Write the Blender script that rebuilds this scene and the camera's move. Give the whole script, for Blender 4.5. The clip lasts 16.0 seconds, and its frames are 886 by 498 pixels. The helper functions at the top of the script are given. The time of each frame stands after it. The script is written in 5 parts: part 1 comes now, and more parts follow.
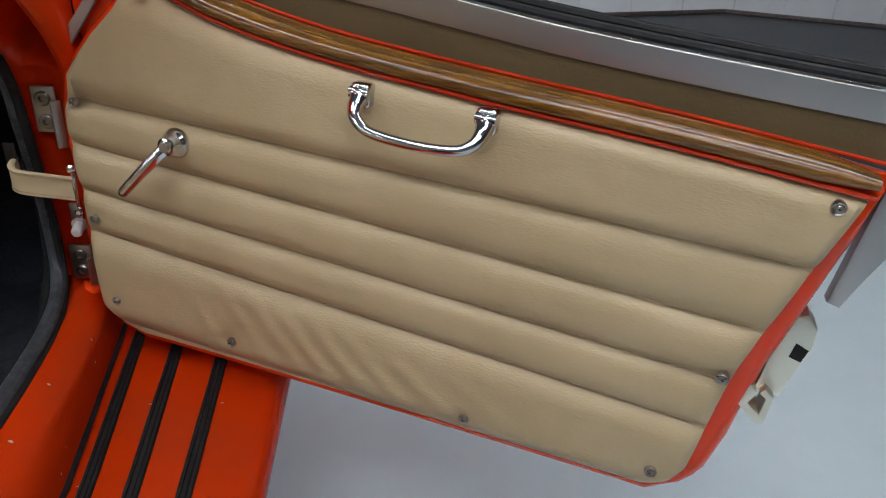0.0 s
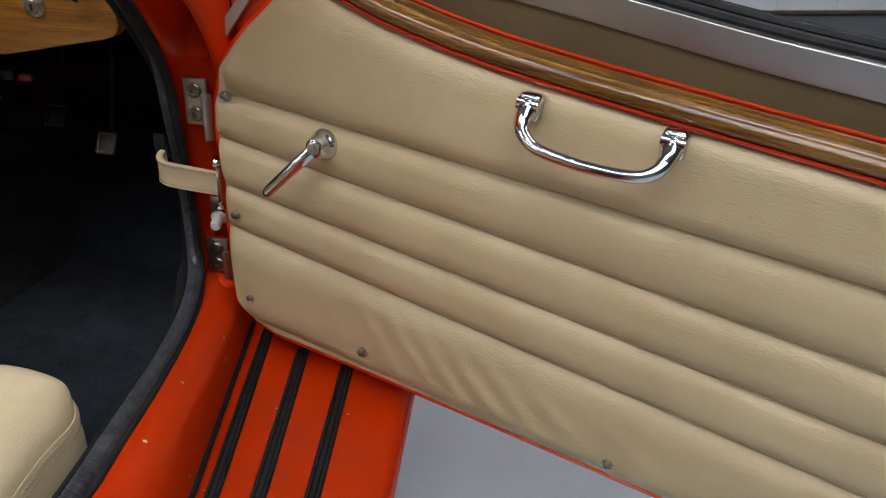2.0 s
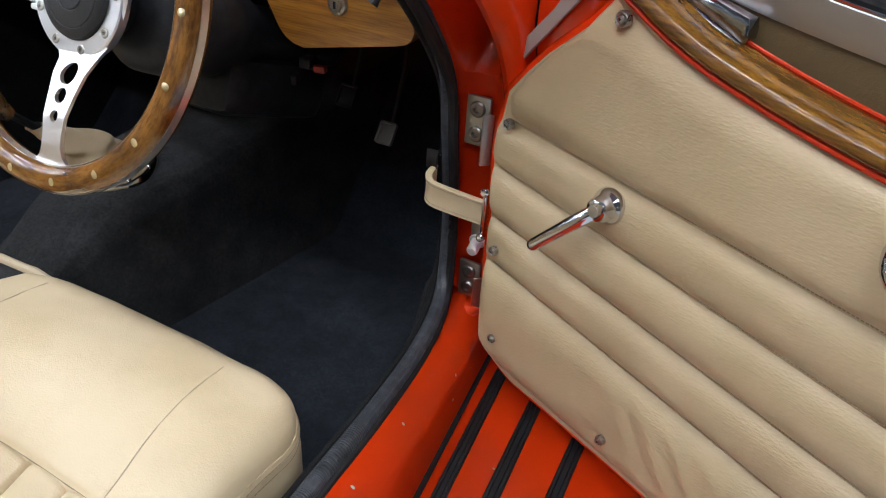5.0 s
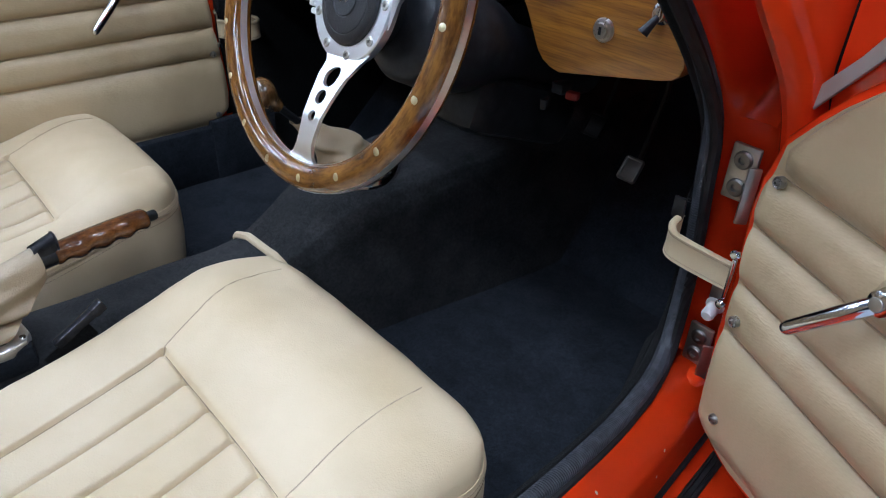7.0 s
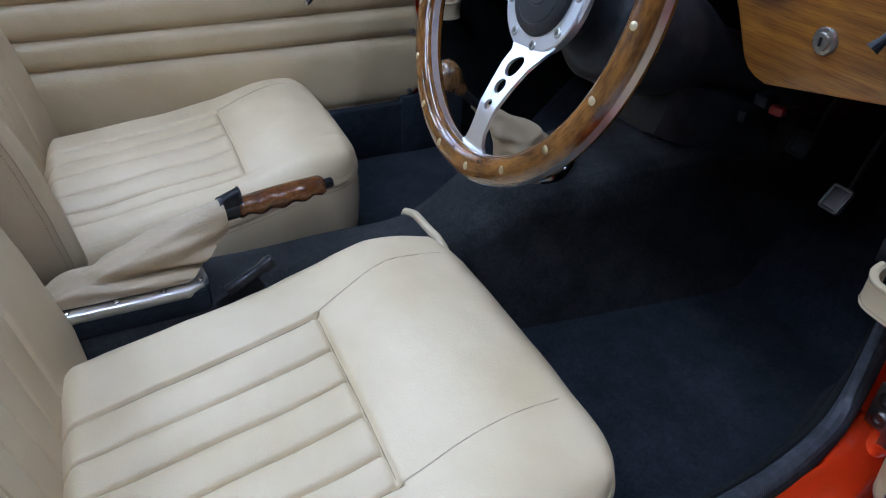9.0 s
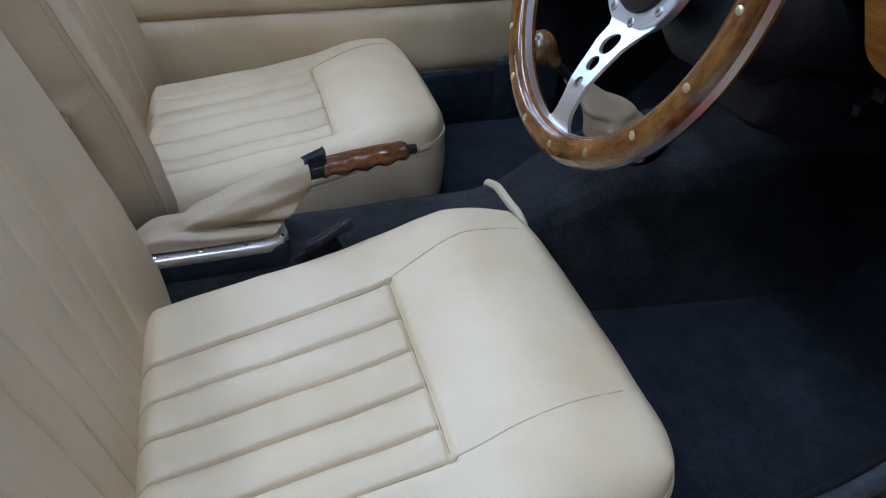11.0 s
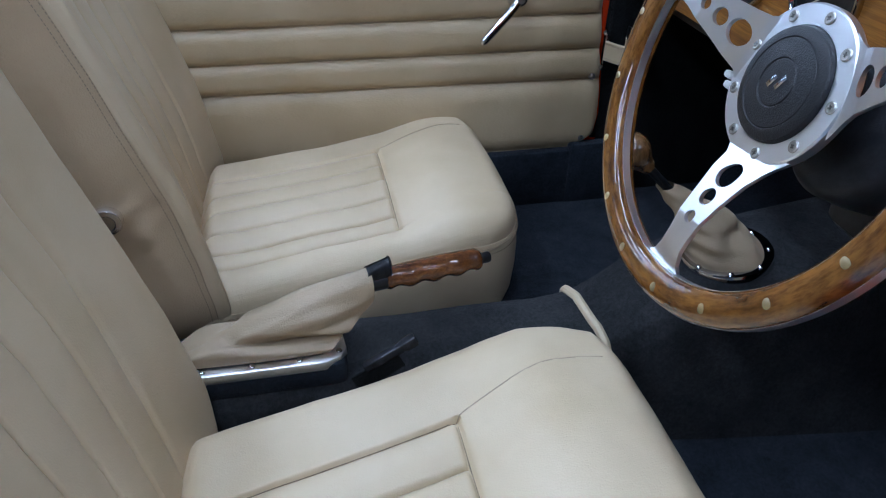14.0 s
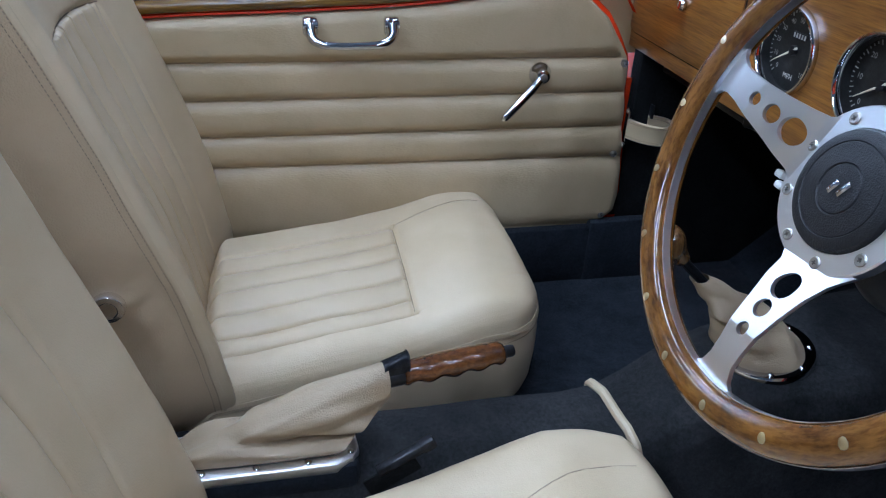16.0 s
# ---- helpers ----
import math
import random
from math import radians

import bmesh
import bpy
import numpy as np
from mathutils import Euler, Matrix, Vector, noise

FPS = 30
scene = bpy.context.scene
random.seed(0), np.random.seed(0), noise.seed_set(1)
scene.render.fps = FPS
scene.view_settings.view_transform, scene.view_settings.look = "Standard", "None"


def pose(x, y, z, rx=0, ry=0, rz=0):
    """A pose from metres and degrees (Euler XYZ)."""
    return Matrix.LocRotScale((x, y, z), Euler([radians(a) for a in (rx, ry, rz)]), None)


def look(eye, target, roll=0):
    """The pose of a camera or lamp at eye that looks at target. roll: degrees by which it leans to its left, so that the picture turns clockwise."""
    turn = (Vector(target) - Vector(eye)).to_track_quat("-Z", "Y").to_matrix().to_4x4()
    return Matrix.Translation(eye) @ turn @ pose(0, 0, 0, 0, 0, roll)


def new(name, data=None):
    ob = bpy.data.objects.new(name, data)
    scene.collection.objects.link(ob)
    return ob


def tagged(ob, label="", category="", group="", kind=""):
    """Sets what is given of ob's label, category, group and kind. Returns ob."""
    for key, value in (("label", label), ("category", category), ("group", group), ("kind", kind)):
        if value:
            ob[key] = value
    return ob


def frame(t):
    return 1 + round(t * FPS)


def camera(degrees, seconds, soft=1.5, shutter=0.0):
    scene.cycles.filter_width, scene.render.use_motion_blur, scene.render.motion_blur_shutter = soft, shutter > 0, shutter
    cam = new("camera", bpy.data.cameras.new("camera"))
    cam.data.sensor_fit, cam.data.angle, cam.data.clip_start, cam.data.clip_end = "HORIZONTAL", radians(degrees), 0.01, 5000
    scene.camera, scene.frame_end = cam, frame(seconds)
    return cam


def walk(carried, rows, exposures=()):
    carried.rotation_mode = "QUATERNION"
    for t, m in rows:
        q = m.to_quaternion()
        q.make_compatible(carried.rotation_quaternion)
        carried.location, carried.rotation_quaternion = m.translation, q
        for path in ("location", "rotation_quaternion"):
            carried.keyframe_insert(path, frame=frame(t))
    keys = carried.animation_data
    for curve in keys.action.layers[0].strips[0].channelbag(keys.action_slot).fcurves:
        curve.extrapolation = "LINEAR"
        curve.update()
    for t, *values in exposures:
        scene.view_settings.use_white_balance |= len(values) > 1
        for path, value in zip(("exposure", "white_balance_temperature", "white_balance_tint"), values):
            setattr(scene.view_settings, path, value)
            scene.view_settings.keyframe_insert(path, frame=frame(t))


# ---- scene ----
cam = camera(63.0, 16.0, 1.15)
PATH = [
    (0, (0.914, -0.848, 0.972), (1.066, 0.925, 0.058), 3.6),
    (0.5, (0.899, -0.84, 0.972), (1.019, 0.931, 0.052), 3.7),
    (1, (0.883, -0.824, 0.971), (0.943, 0.946, 0.042), 3.8),
    (1.5, (0.874, -0.796, 0.972), (0.843, 0.964, 0.024), 3.5),
    (2, (0.856, -0.774, 0.97), (0.736, 0.979, 0.014), 3.7),
    (2.5, (0.842, -0.75, 0.97), (0.627, 0.985, 0.0), 3.6),
    (3, (0.83, -0.722, 0.97), (0.504, 0.988, -0.015), 3.5),
    (3.2, (0.823, -0.718, 0.968), (0.462, 0.987, -0.014), 4.0),
    (5.3, (0.793, -0.613, 1.007), (-0.036, 0.844, -0.083), 3.8),
    (5.5, (0.792, -0.609, 1.003), (-0.094, 0.822, -0.079), 3.7),
    (6, (0.782, -0.6, 1.0), (-0.235, 0.744, -0.077), 3.5),
    (6.5, (0.771, -0.592, 0.997), (-0.359, 0.66, -0.078), 3.3),
    (7, (0.758, -0.583, 0.993), (-0.479, 0.562, -0.084), 2.8),
    (7.5, (0.749, -0.576, 0.99), (-0.572, 0.467, -0.091), 2.5),
    (8, (0.744, -0.566, 0.991), (-0.649, 0.362, -0.105), 2.2),
    (8.5, (0.744, -0.557, 0.99), (-0.701, 0.269, -0.118), 2.1),
    (9, (0.747, -0.553, 0.992), (-0.733, 0.179, -0.136), 2.2),
    (9.5, (0.752, -0.549, 0.992), (-0.75, 0.106, -0.155), 2.4),
    (10, (0.755, -0.545, 0.994), (-0.756, 0.04, -0.179), 2.5),
    (10.2, (0.754, -0.543, 0.995), (-0.756, 0.019, -0.189), 2.5),
    (12.3, (0.691, -0.534, 1.01), (-0.837, -0.117, -0.21), 1.2),
    (12.5, (0.682, -0.534, 1.013), (-0.855, -0.125, -0.2), 1.1),
    (13, (0.653, -0.531, 1.015), (-0.906, -0.139, -0.176), 1.2),
    (13.5, (0.629, -0.528, 1.02), (-0.947, -0.153, -0.153), 1.2),
    (14, (0.607, -0.532, 1.022), (-0.993, -0.159, -0.12), 1.7),
    (14.5, (0.587, -0.535, 1.024), (-1.034, -0.164, -0.087), 2.1),
    (15, (0.57, -0.537, 1.023), (-1.078, -0.167, -0.048), 2.5),
    (15.5, (0.555, -0.537, 1.025), (-1.113, -0.171, -0.016), 2.5),
    (16, (0.541, -0.542, 1.029), (-1.139, -0.161, 0.014), 2.8),
]
walk(cam, [(t, look(eye, target, roll)) for t, eye, target, roll in PATH],
     [(0.0, -0.54, 6450, 11), (1.0, -0.54, 6450, 11), (3.0, -0.18, 6450, 11), (5.5, -0.06, 5950, 12), (7.0, -0.14, 5300, 12), (8.0, -0.25, 5020, 12), (9.0, -0.39, 4900, 12), (12.5, -0.6, 4870, 12), (16.0, -0.38, 4850, 12)])

# ---- world and light ----
world = bpy.data.worlds.new("world")
world.use_nodes = True
scene.world = world
world.node_tree.nodes["Background"].inputs[0].default_value = (0.85, 0.92, 1.0, 1)
world.node_tree.nodes["Background"].inputs[1].default_value = 0.05
LAMP_POWER = 29.0


# ---- materials ----
def material(name, base, rough=0.5, metal=0.0, coat=0.0, spec=0.5):
    m = bpy.data.materials.new(name)
    m.use_nodes = True
    b = m.node_tree.nodes["Principled BSDF"]
    b.inputs["Base Color"].default_value = (*base, 1)
    b.inputs["Roughness"].default_value = rough
    b.inputs["Metallic"].default_value = metal
    b.inputs["Coat Weight"].default_value = coat
    b.inputs["Coat Roughness"].default_value = 0.06
    b.inputs["Specular IOR Level"].default_value = spec
    return m, m.node_tree, b


def node(tree, kind, **values):
    n = tree.nodes.new(kind)
    for key, value in values.items():
        n.inputs[key].default_value = value
    return n


def coords(tree, scale=(1, 1, 1)):
    g = tree.nodes.new("ShaderNodeNewGeometry")
    mp = node(tree, "ShaderNodeMapping", Scale=scale)
    tree.links.new(g.outputs["Position"], mp.inputs["Vector"])
    return mp.outputs["Vector"]


def noise_tex(tree, vec, scale, detail=3.0, rough=0.5):
    n = node(tree, "ShaderNodeTexNoise", Scale=scale, Detail=detail, Roughness=rough)
    tree.links.new(vec, n.inputs["Vector"])
    return n.outputs["Fac"]


def ramp(tree, fac, a, b, lo=0.3, hi=0.7):
    r = tree.nodes.new("ShaderNodeValToRGB")
    r.color_ramp.elements[0].position, r.color_ramp.elements[1].position = lo, hi
    r.color_ramp.elements[0].color, r.color_ramp.elements[1].color = (*a, 1), (*b, 1)
    tree.links.new(fac, r.inputs["Fac"])
    return r.outputs["Color"]


def span(tree, fac, lo, hi):
    r = node(tree, "ShaderNodeMapRange")
    r.inputs["To Min"].default_value, r.inputs["To Max"].default_value = lo, hi
    tree.links.new(fac, r.inputs["Value"])
    return r.outputs["Result"]


def bump(tree, shader, heights):
    """heights: rows of (socket, strength, distance), fine to coarse."""
    last = None
    for sock, strength, dist in heights:
        b = node(tree, "ShaderNodeBump", Strength=strength, Distance=dist)
        tree.links.new(sock, b.inputs["Height"])
        if last:
            tree.links.new(last, b.inputs["Normal"])
        last = b.outputs["Normal"]
    tree.links.new(last, shader.inputs["Normal"])


def leather(name, light, dark, rough=0.42, grain=0.35, crease=0.25, pebble=620.0, slack=0.12, flat=1.0):
    m, t, b = material(name, light, rough)
    v = coords(t)
    big = noise_tex(t, v, 9.0, 4.0)
    t.links.new(ramp(t, big, dark, light, 0.3, 0.62), b.inputs["Base Color"])
    vor = node(t, "ShaderNodeTexVoronoi", Scale=pebble)
    vor.feature = "F1"
    t.links.new(coords(t, (flat, flat, 1.0)), vor.inputs["Vector"])
    wr = noise_tex(t, coords(t, (flat, flat, 1.9)), 125.0, 5.0, 0.68)
    fold = noise_tex(t, v, 26.0, 3.0)
    bump(t, b, [(vor.outputs["Distance"], grain, 0.0006 * 620.0 / pebble), (wr, crease, 0.0022), (fold, slack, 0.004)])
    t.links.new(span(t, wr, rough - 0.08, rough + 0.12), b.inputs["Roughness"])
    return m


def paint(name, base, deep):
    m, t, b = material(name, base, 0.24, 0.0, 0.10, 0.38)
    v = coords(t)
    t.links.new(ramp(t, noise_tex(t, v, 7.0, 3.0), deep, base, 0.25, 0.7), b.inputs["Base Color"])
    fine = noise_tex(t, v, 14.0, 4.0)
    t.links.new(span(t, fine, 0.09, 0.17), b.inputs["Roughness"])
    bump(t, b, [(noise_tex(t, v, 18.0, 2.0), 0.015, 0.002)])
    return m


def dusted(m, speck=0.075, cell=62.0):
    """Loose pale dust and lint: a small fleck in some of the cells of a random net."""
    t = m.node_tree
    b = t.nodes["Principled BSDF"]
    under = b.inputs["Base Color"].links[0].from_socket
    net = node(t, "ShaderNodeTexVoronoi", Scale=cell)
    t.links.new(coords(t, (0.5, 1.0, 1.0)), net.inputs["Vector"])
    near = ramp(t, net.outputs["Distance"], (1, 1, 1), (0, 0, 0), speck, speck * 1.6)
    pick = ramp(t, net.outputs["Color"], (0, 0, 0), (1, 1, 1), 0.66, 0.68)
    both = t.nodes.new("ShaderNodeMath")
    both.operation = "MULTIPLY"
    t.links.new(near, both.inputs[0])
    t.links.new(pick, both.inputs[1])
    mix = t.nodes.new("ShaderNodeMix")
    mix.data_type = "RGBA"
    mix.inputs["B"].default_value = (0.75, 0.70, 0.62, 1)
    t.links.new(both.outputs[0], mix.inputs["Factor"])
    t.links.new(under, mix.inputs["A"])
    t.links.new(mix.outputs["Result"], b.inputs["Base Color"])
    return m


def fabric(name, base, lift, scale=900.0):
    m, t, b = material(name, base, 0.95, 0.0, 0.0, 0.06)
    v = coords(t)
    mixed = noise_tex(t, v, 14.0, 5.0, 0.7)
    tuft = t.nodes.new("ShaderNodeMix")
    tuft.data_type, tuft.blend_type = "RGBA", "MULTIPLY"
    tuft.inputs["Factor"].default_value = 1.0
    t.links.new(ramp(t, mixed, base, lift, 0.35, 0.75), tuft.inputs["A"])
    t.links.new(ramp(t, noise_tex(t, v, 230.0, 4.0, 0.75), (0.72, 0.72, 0.72), (1.3, 1.3, 1.3), 0.36, 0.66), tuft.inputs["B"])
    t.links.new(tuft.outputs["Result"], b.inputs["Base Color"])
    b.inputs["Sheen Weight"].default_value = 0.03
    b.inputs["Sheen Roughness"].default_value = 0.5
    bump(t, b, [(noise_tex(t, v, scale, 3.0, 0.8), 0.7, 0.0025), (noise_tex(t, v, 45.0, 3.0), 0.3, 0.004)])
    return m


def timber(name, pale, dark, along=(1, 0, 0), rough=0.25, coat=0.6, turn=0.0, vec=None, run=11.0, fine=230.0):
    """Varnished wood with its grain running along the given axis, or along the first axis of vec."""
    m, t, b = material(name, pale, rough, 0.0, coat)
    sc = [run if a else fine for a in along]
    if vec is None:
        first = node(t, "ShaderNodeMapping", Rotation=(0, 0, turn))
        t.links.new(coords(t), first.inputs["Vector"])
        vec = first.outputs["Vector"]
    else:
        vec = vec(t)

    def scaled(k):
        mp = node(t, "ShaderNodeMapping", Scale=tuple(s * k for s in sc))
        t.links.new(vec, mp.inputs["Vector"])
        return mp.outputs["Vector"]

    g = noise_tex(t, scaled(0.55), 1.0, 6.0, 0.65)
    streak = noise_tex(t, scaled(2.6), 1.0, 3.0)
    mix = t.nodes.new("ShaderNodeMix")
    mix.data_type, mix.blend_type = "RGBA", "MULTIPLY"
    mix.inputs["Factor"].default_value = 0.45
    t.links.new(ramp(t, g, dark, pale, 0.34, 0.62), mix.inputs["A"])
    t.links.new(ramp(t, streak, (0.35, 0.26, 0.18), (1, 1, 1), 0.36, 0.54), mix.inputs["B"])
    t.links.new(mix.outputs["Result"], b.inputs["Base Color"])
    bump(t, b, [(streak, 0.08, 0.0006)])
    return m


WC = Vector((0.1335, -0.1856, 0.8207))          # steering wheel: centre and axes
WN = Vector((-0.025, -0.9444, 0.3278)).normalized()
WX = Vector((0.99965, -0.0264, 0.0))
WY = WN.cross(WX)
WY = WY if WY.z > 0 else -WY


def round_rim(t):
    """Length round the wheel, radius and depth, as a vector for the wood's grain."""
    g = t.nodes.new("ShaderNodeNewGeometry")
    sub = t.nodes.new("ShaderNodeVectorMath")
    sub.operation = "SUBTRACT"
    sub.inputs[1].default_value = WC
    t.links.new(g.outputs["Position"], sub.inputs[0])
    axes = []
    for a in (WX, WY, WN):
        d = t.nodes.new("ShaderNodeVectorMath")
        d.operation = "DOT_PRODUCT"
        d.inputs[1].default_value = a
        t.links.new(sub.outputs["Vector"], d.inputs[0])
        axes.append(d.outputs["Value"])
    turn = t.nodes.new("ShaderNodeMath")
    turn.operation = "ARCTAN2"
    under = t.nodes.new("ShaderNodeMath")
    under.operation = "MULTIPLY"
    under.inputs[1].default_value = -1.0
    t.links.new(axes[1], under.inputs[0])
    t.links.new(axes[0], turn.inputs[0])
    t.links.new(under.outputs[0], turn.inputs[1])
    arc = t.nodes.new("ShaderNodeMath")
    arc.operation = "MULTIPLY"
    arc.inputs[1].default_value = 0.184
    t.links.new(turn.outputs[0], arc.inputs[0])
    size = t.nodes.new("ShaderNodeVectorMath")
    size.operation = "LENGTH"
    t.links.new(sub.outputs["Vector"], size.inputs[0])
    out = t.nodes.new("ShaderNodeCombineXYZ")
    t.links.new(arc.outputs[0], out.inputs[0])
    t.links.new(size.outputs["Value"], out.inputs[1])
    t.links.new(axes[2], out.inputs[2])
    return out.outputs[0]


def metal(name, base, rough, scratch=0.12):
    m, t, b = material(name, base, rough, 1.0)
    v = coords(t)
    n = noise_tex(t, v, 240.0, 5.0, 0.7)
    t.links.new(span(t, n, max(0.02, rough - scratch / 2), rough + scratch), b.inputs["Roughness"])
    bump(t, b, [(noise_tex(t, v, 900.0, 2.0), 0.015, 0.0002)])
    return m


def rubber(name, base, rough=0.6):
    m, t, b = material(name, base, rough, 0.0, 0.0, 0.3)
    v = coords(t)
    t.links.new(ramp(t, noise_tex(t, v, 60.0, 5.0, 0.7), base, tuple(min(1, c * 2.2 + 0.006) for c in base), 0.4, 0.75), b.inputs["Base Color"])
    bump(t, b, [(noise_tex(t, v, 700.0, 3.0), 0.25, 0.0008)])
    return m


DOOR_LEATHER = leather("door_leather", (0.474, 0.368, 0.216), (0.422, 0.325, 0.180), 0.44, 0.32, 0.13, 520.0, 0.16, 0.36)
SEAT_LEATHER = leather("seat_leather", (0.610, 0.492, 0.316), (0.536, 0.420, 0.250), 0.42, 0.30, 0.16, 620.0, 0.16)
SIDE_LEATHER = leather("side_leather", (0.50, 0.378, 0.228), (0.445, 0.330, 0.192), 0.46, 0.6, 0.10, 520.0, 0.22)
SEAM = leather("seam_thread", (0.30, 0.23, 0.15), (0.25, 0.19, 0.12), 0.6, 0.1, 0.1)
SEAM_DARK = leather("dark_thread", (0.24, 0.19, 0.125), (0.20, 0.155, 0.10), 0.7, 0.1, 0.1)
WING_SEAM = leather("wing_seam", (0.40, 0.32, 0.215), (0.36, 0.285, 0.19), 0.6, 0.1, 0.1)
PIPING = leather("piping_leather", (0.56, 0.46, 0.30), (0.50, 0.41, 0.26), 0.45, 0.2, 0.2)
# seat-side tan, darkened in place of the shade the gaiters lack
GAITER = leather("shaded_gaiter_leather", (0.40, 0.308, 0.190), (0.34, 0.260, 0.158), 0.5, 0.5, 0.35)
HORN = leather("horn_cover", (0.012, 0.012, 0.013), (0.008, 0.008, 0.009), 0.42, 0.5, 0.2, 700.0)
BIN_RIM = rubber("bin_rim", (0.045, 0.034, 0.032), 0.6)
STRAP = leather("strap_leather", (0.50, 0.405, 0.245), (0.45, 0.355, 0.21), 0.42, 0.4, 0.2)
RED = paint("red_paint", (0.76, 0.048, 0.004), (0.68, 0.040, 0.003))
SILL_RED = dusted(paint("sill_paint", (0.84, 0.056, 0.004), (0.78, 0.048, 0.003)))
RED_BEAD = paint("red_bead", (0.52, 0.038, 0.011), (0.44, 0.030, 0.009))
CARPET = fabric("navy_carpet", (0.0115, 0.0140, 0.0185), (0.029, 0.0345, 0.0435))
# near-black carpet: shade of the footwell and right sill put into the colour
DARK_CARPET = fabric("dark_carpet", (0.007, 0.0072, 0.0075), (0.015, 0.0155, 0.0155))
TUNNEL_CARPET = fabric("charcoal_carpet", (0.019, 0.0200, 0.0215), (0.047, 0.0475, 0.0485))
DASH_WOOD = timber("dash_veneer", (0.34, 0.146, 0.019), (0.185, 0.070, 0.011), (1, 0, 0), 0.3, 0.3)
RIM_WOOD = timber("rim_wood", (0.245, 0.106, 0.018), (0.080, 0.030, 0.007), (1, 0, 0), 0.13, 0.5, 0.0, round_rim, 42.0, 150.0)
CAP_WOOD = timber("capping_wood", (0.235, 0.104, 0.011), (0.070, 0.028, 0.004), (1, 0, 0), 0.19, 0.25, radians(22.5))
CAP_WOOD_LEFT = timber("capping_wood_left", (0.235, 0.122, 0.013), (0.085, 0.038, 0.005), (0, 1, 0), 0.27, 0.1)
GRIP_WOOD = timber("grip_wood", (0.185, 0.070, 0.017), (0.050, 0.016, 0.005), (0, 1, 0), 0.20, 0.4, 0.0, None, 60.0, 110.0)
KNOB_WOOD = timber("knob_wood", (0.17, 0.090, 0.030), (0.07, 0.034, 0.011), (0, 0, 1), 0.25, 0.6)
KNOB_CHROME = metal("satin_chrome", (0.85, 0.85, 0.86), 0.20, 0.06)
CHROME = metal("chrome", (0.60, 0.60, 0.62), 0.07, 0.06)
ALLOY = metal("polished_alloy", (0.93, 0.94, 0.96), 0.32, 0.08)
BRUSHED = metal("brushed_frame", (0.44, 0.43, 0.425), 0.36, 0.05)
GREY_STRIP = paint("grey_strip", (0.36, 0.35, 0.31), (0.33, 0.32, 0.285))
DARK_CHROME = metal("dark_chrome", (0.34, 0.34, 0.35), 0.12, 0.04)
# tan leather with the shade behind the capping put into its colour
WAIST = leather("shaded_waist_leather", (0.112, 0.076, 0.030), (0.092, 0.062, 0.024), 0.5, 0.2, 0.2)
DARK_STEEL = metal("oiled_steel", (0.20, 0.19, 0.175), 0.36, 0.2)
SEAL_RUBBER = rubber("seal_rubber", (0.018, 0.019, 0.022), 0.42)
# seal rubber made paler: light on the ribs put into the colour
LIT_RIB = rubber("lit_rib_rubber", (0.036, 0.038, 0.044), 0.42)
HINGE_STEEL = metal("satin_hinge", (0.40, 0.385, 0.34), 0.36, 0.25)
STEEL = metal("plated_steel", (0.46, 0.44, 0.40), 0.32, 0.3)
SCREW_METAL = metal("dull_nickel", (0.40, 0.385, 0.36), 0.26, 0.12)
BRASS = metal("rivet_brass", (0.78, 0.68, 0.42), 0.3, 0.15)
LOCK_METAL = metal("passivated_lock", (0.80, 0.76, 0.64), 0.32, 0.2)
BLACK_RUBBER = rubber("black_rubber", (0.005, 0.005, 0.0055))
BLACK_PLASTIC = rubber("black_plastic", (0.006, 0.0065, 0.0075), 0.36)
GREY_PLASTIC = rubber("cowl_plastic", (0.009, 0.010, 0.012), 0.40)
BUCKLE = rubber("buckle_black", (0.014, 0.0145, 0.017), 0.14)
# black lifted a little: the haze of a dial glass put into the face
DIAL = rubber("hazed_dial", (0.014, 0.014, 0.013), 0.35)
WHITE_MARK, _, _ = material("dial_white", (0.46, 0.45, 0.40), 0.6)
NEEDLE, _, _ = material("needle_cream", (0.80, 0.74, 0.55), 0.5)
WHITE_PLASTIC, _, _ = material("white_plastic", (0.78, 0.78, 0.76), 0.35)
RED_PLASTIC, _, _ = material("red_plastic", (0.17, 0.010, 0.006), 0.3)
GLASS, _t, _b = material("window_glass", (0.9, 0.94, 0.93), 0.02)
_b.inputs["Transmission Weight"].default_value = 1.0
_b.inputs["IOR"].default_value = 1.3


def workshop_floor():
    m, t, b = material("epoxy_floor", (0.42, 0.47, 0.50), 0.28)
    v = coords(t)
    n = noise_tex(t, v, 3.0, 6.0, 0.65)
    t.links.new(ramp(t, n, (0.50, 0.58, 0.62), (0.58, 0.665, 0.70), 0.3, 0.7), b.inputs["Base Color"])
    t.links.new(span(t, noise_tex(t, v, 22.0, 5.0), 0.22, 0.42), b.inputs["Roughness"])
    bump(t, b, [(noise_tex(t, v, 30.0, 4.0), 0.08, 0.003)])
    return m


FLOOR_PAINT = workshop_floor()
WALL_WHITE = paint("wall_white", (0.74, 0.75, 0.77), (0.68, 0.69, 0.72))
WALL_GREY = paint("wall_grey", (0.20, 0.21, 0.22), (0.16, 0.17, 0.18))
CRATE_GREY = rubber("crate_grey", (0.026, 0.029, 0.033), 0.5)
TUBE, _tt, _tb = material("diffuser_glow", (1, 1, 1))
_tb.inputs["Emission Color"].default_value = (0.94, 0.97, 1.0, 1)
_tb.inputs["Emission Strength"].default_value = LAMP_POWER


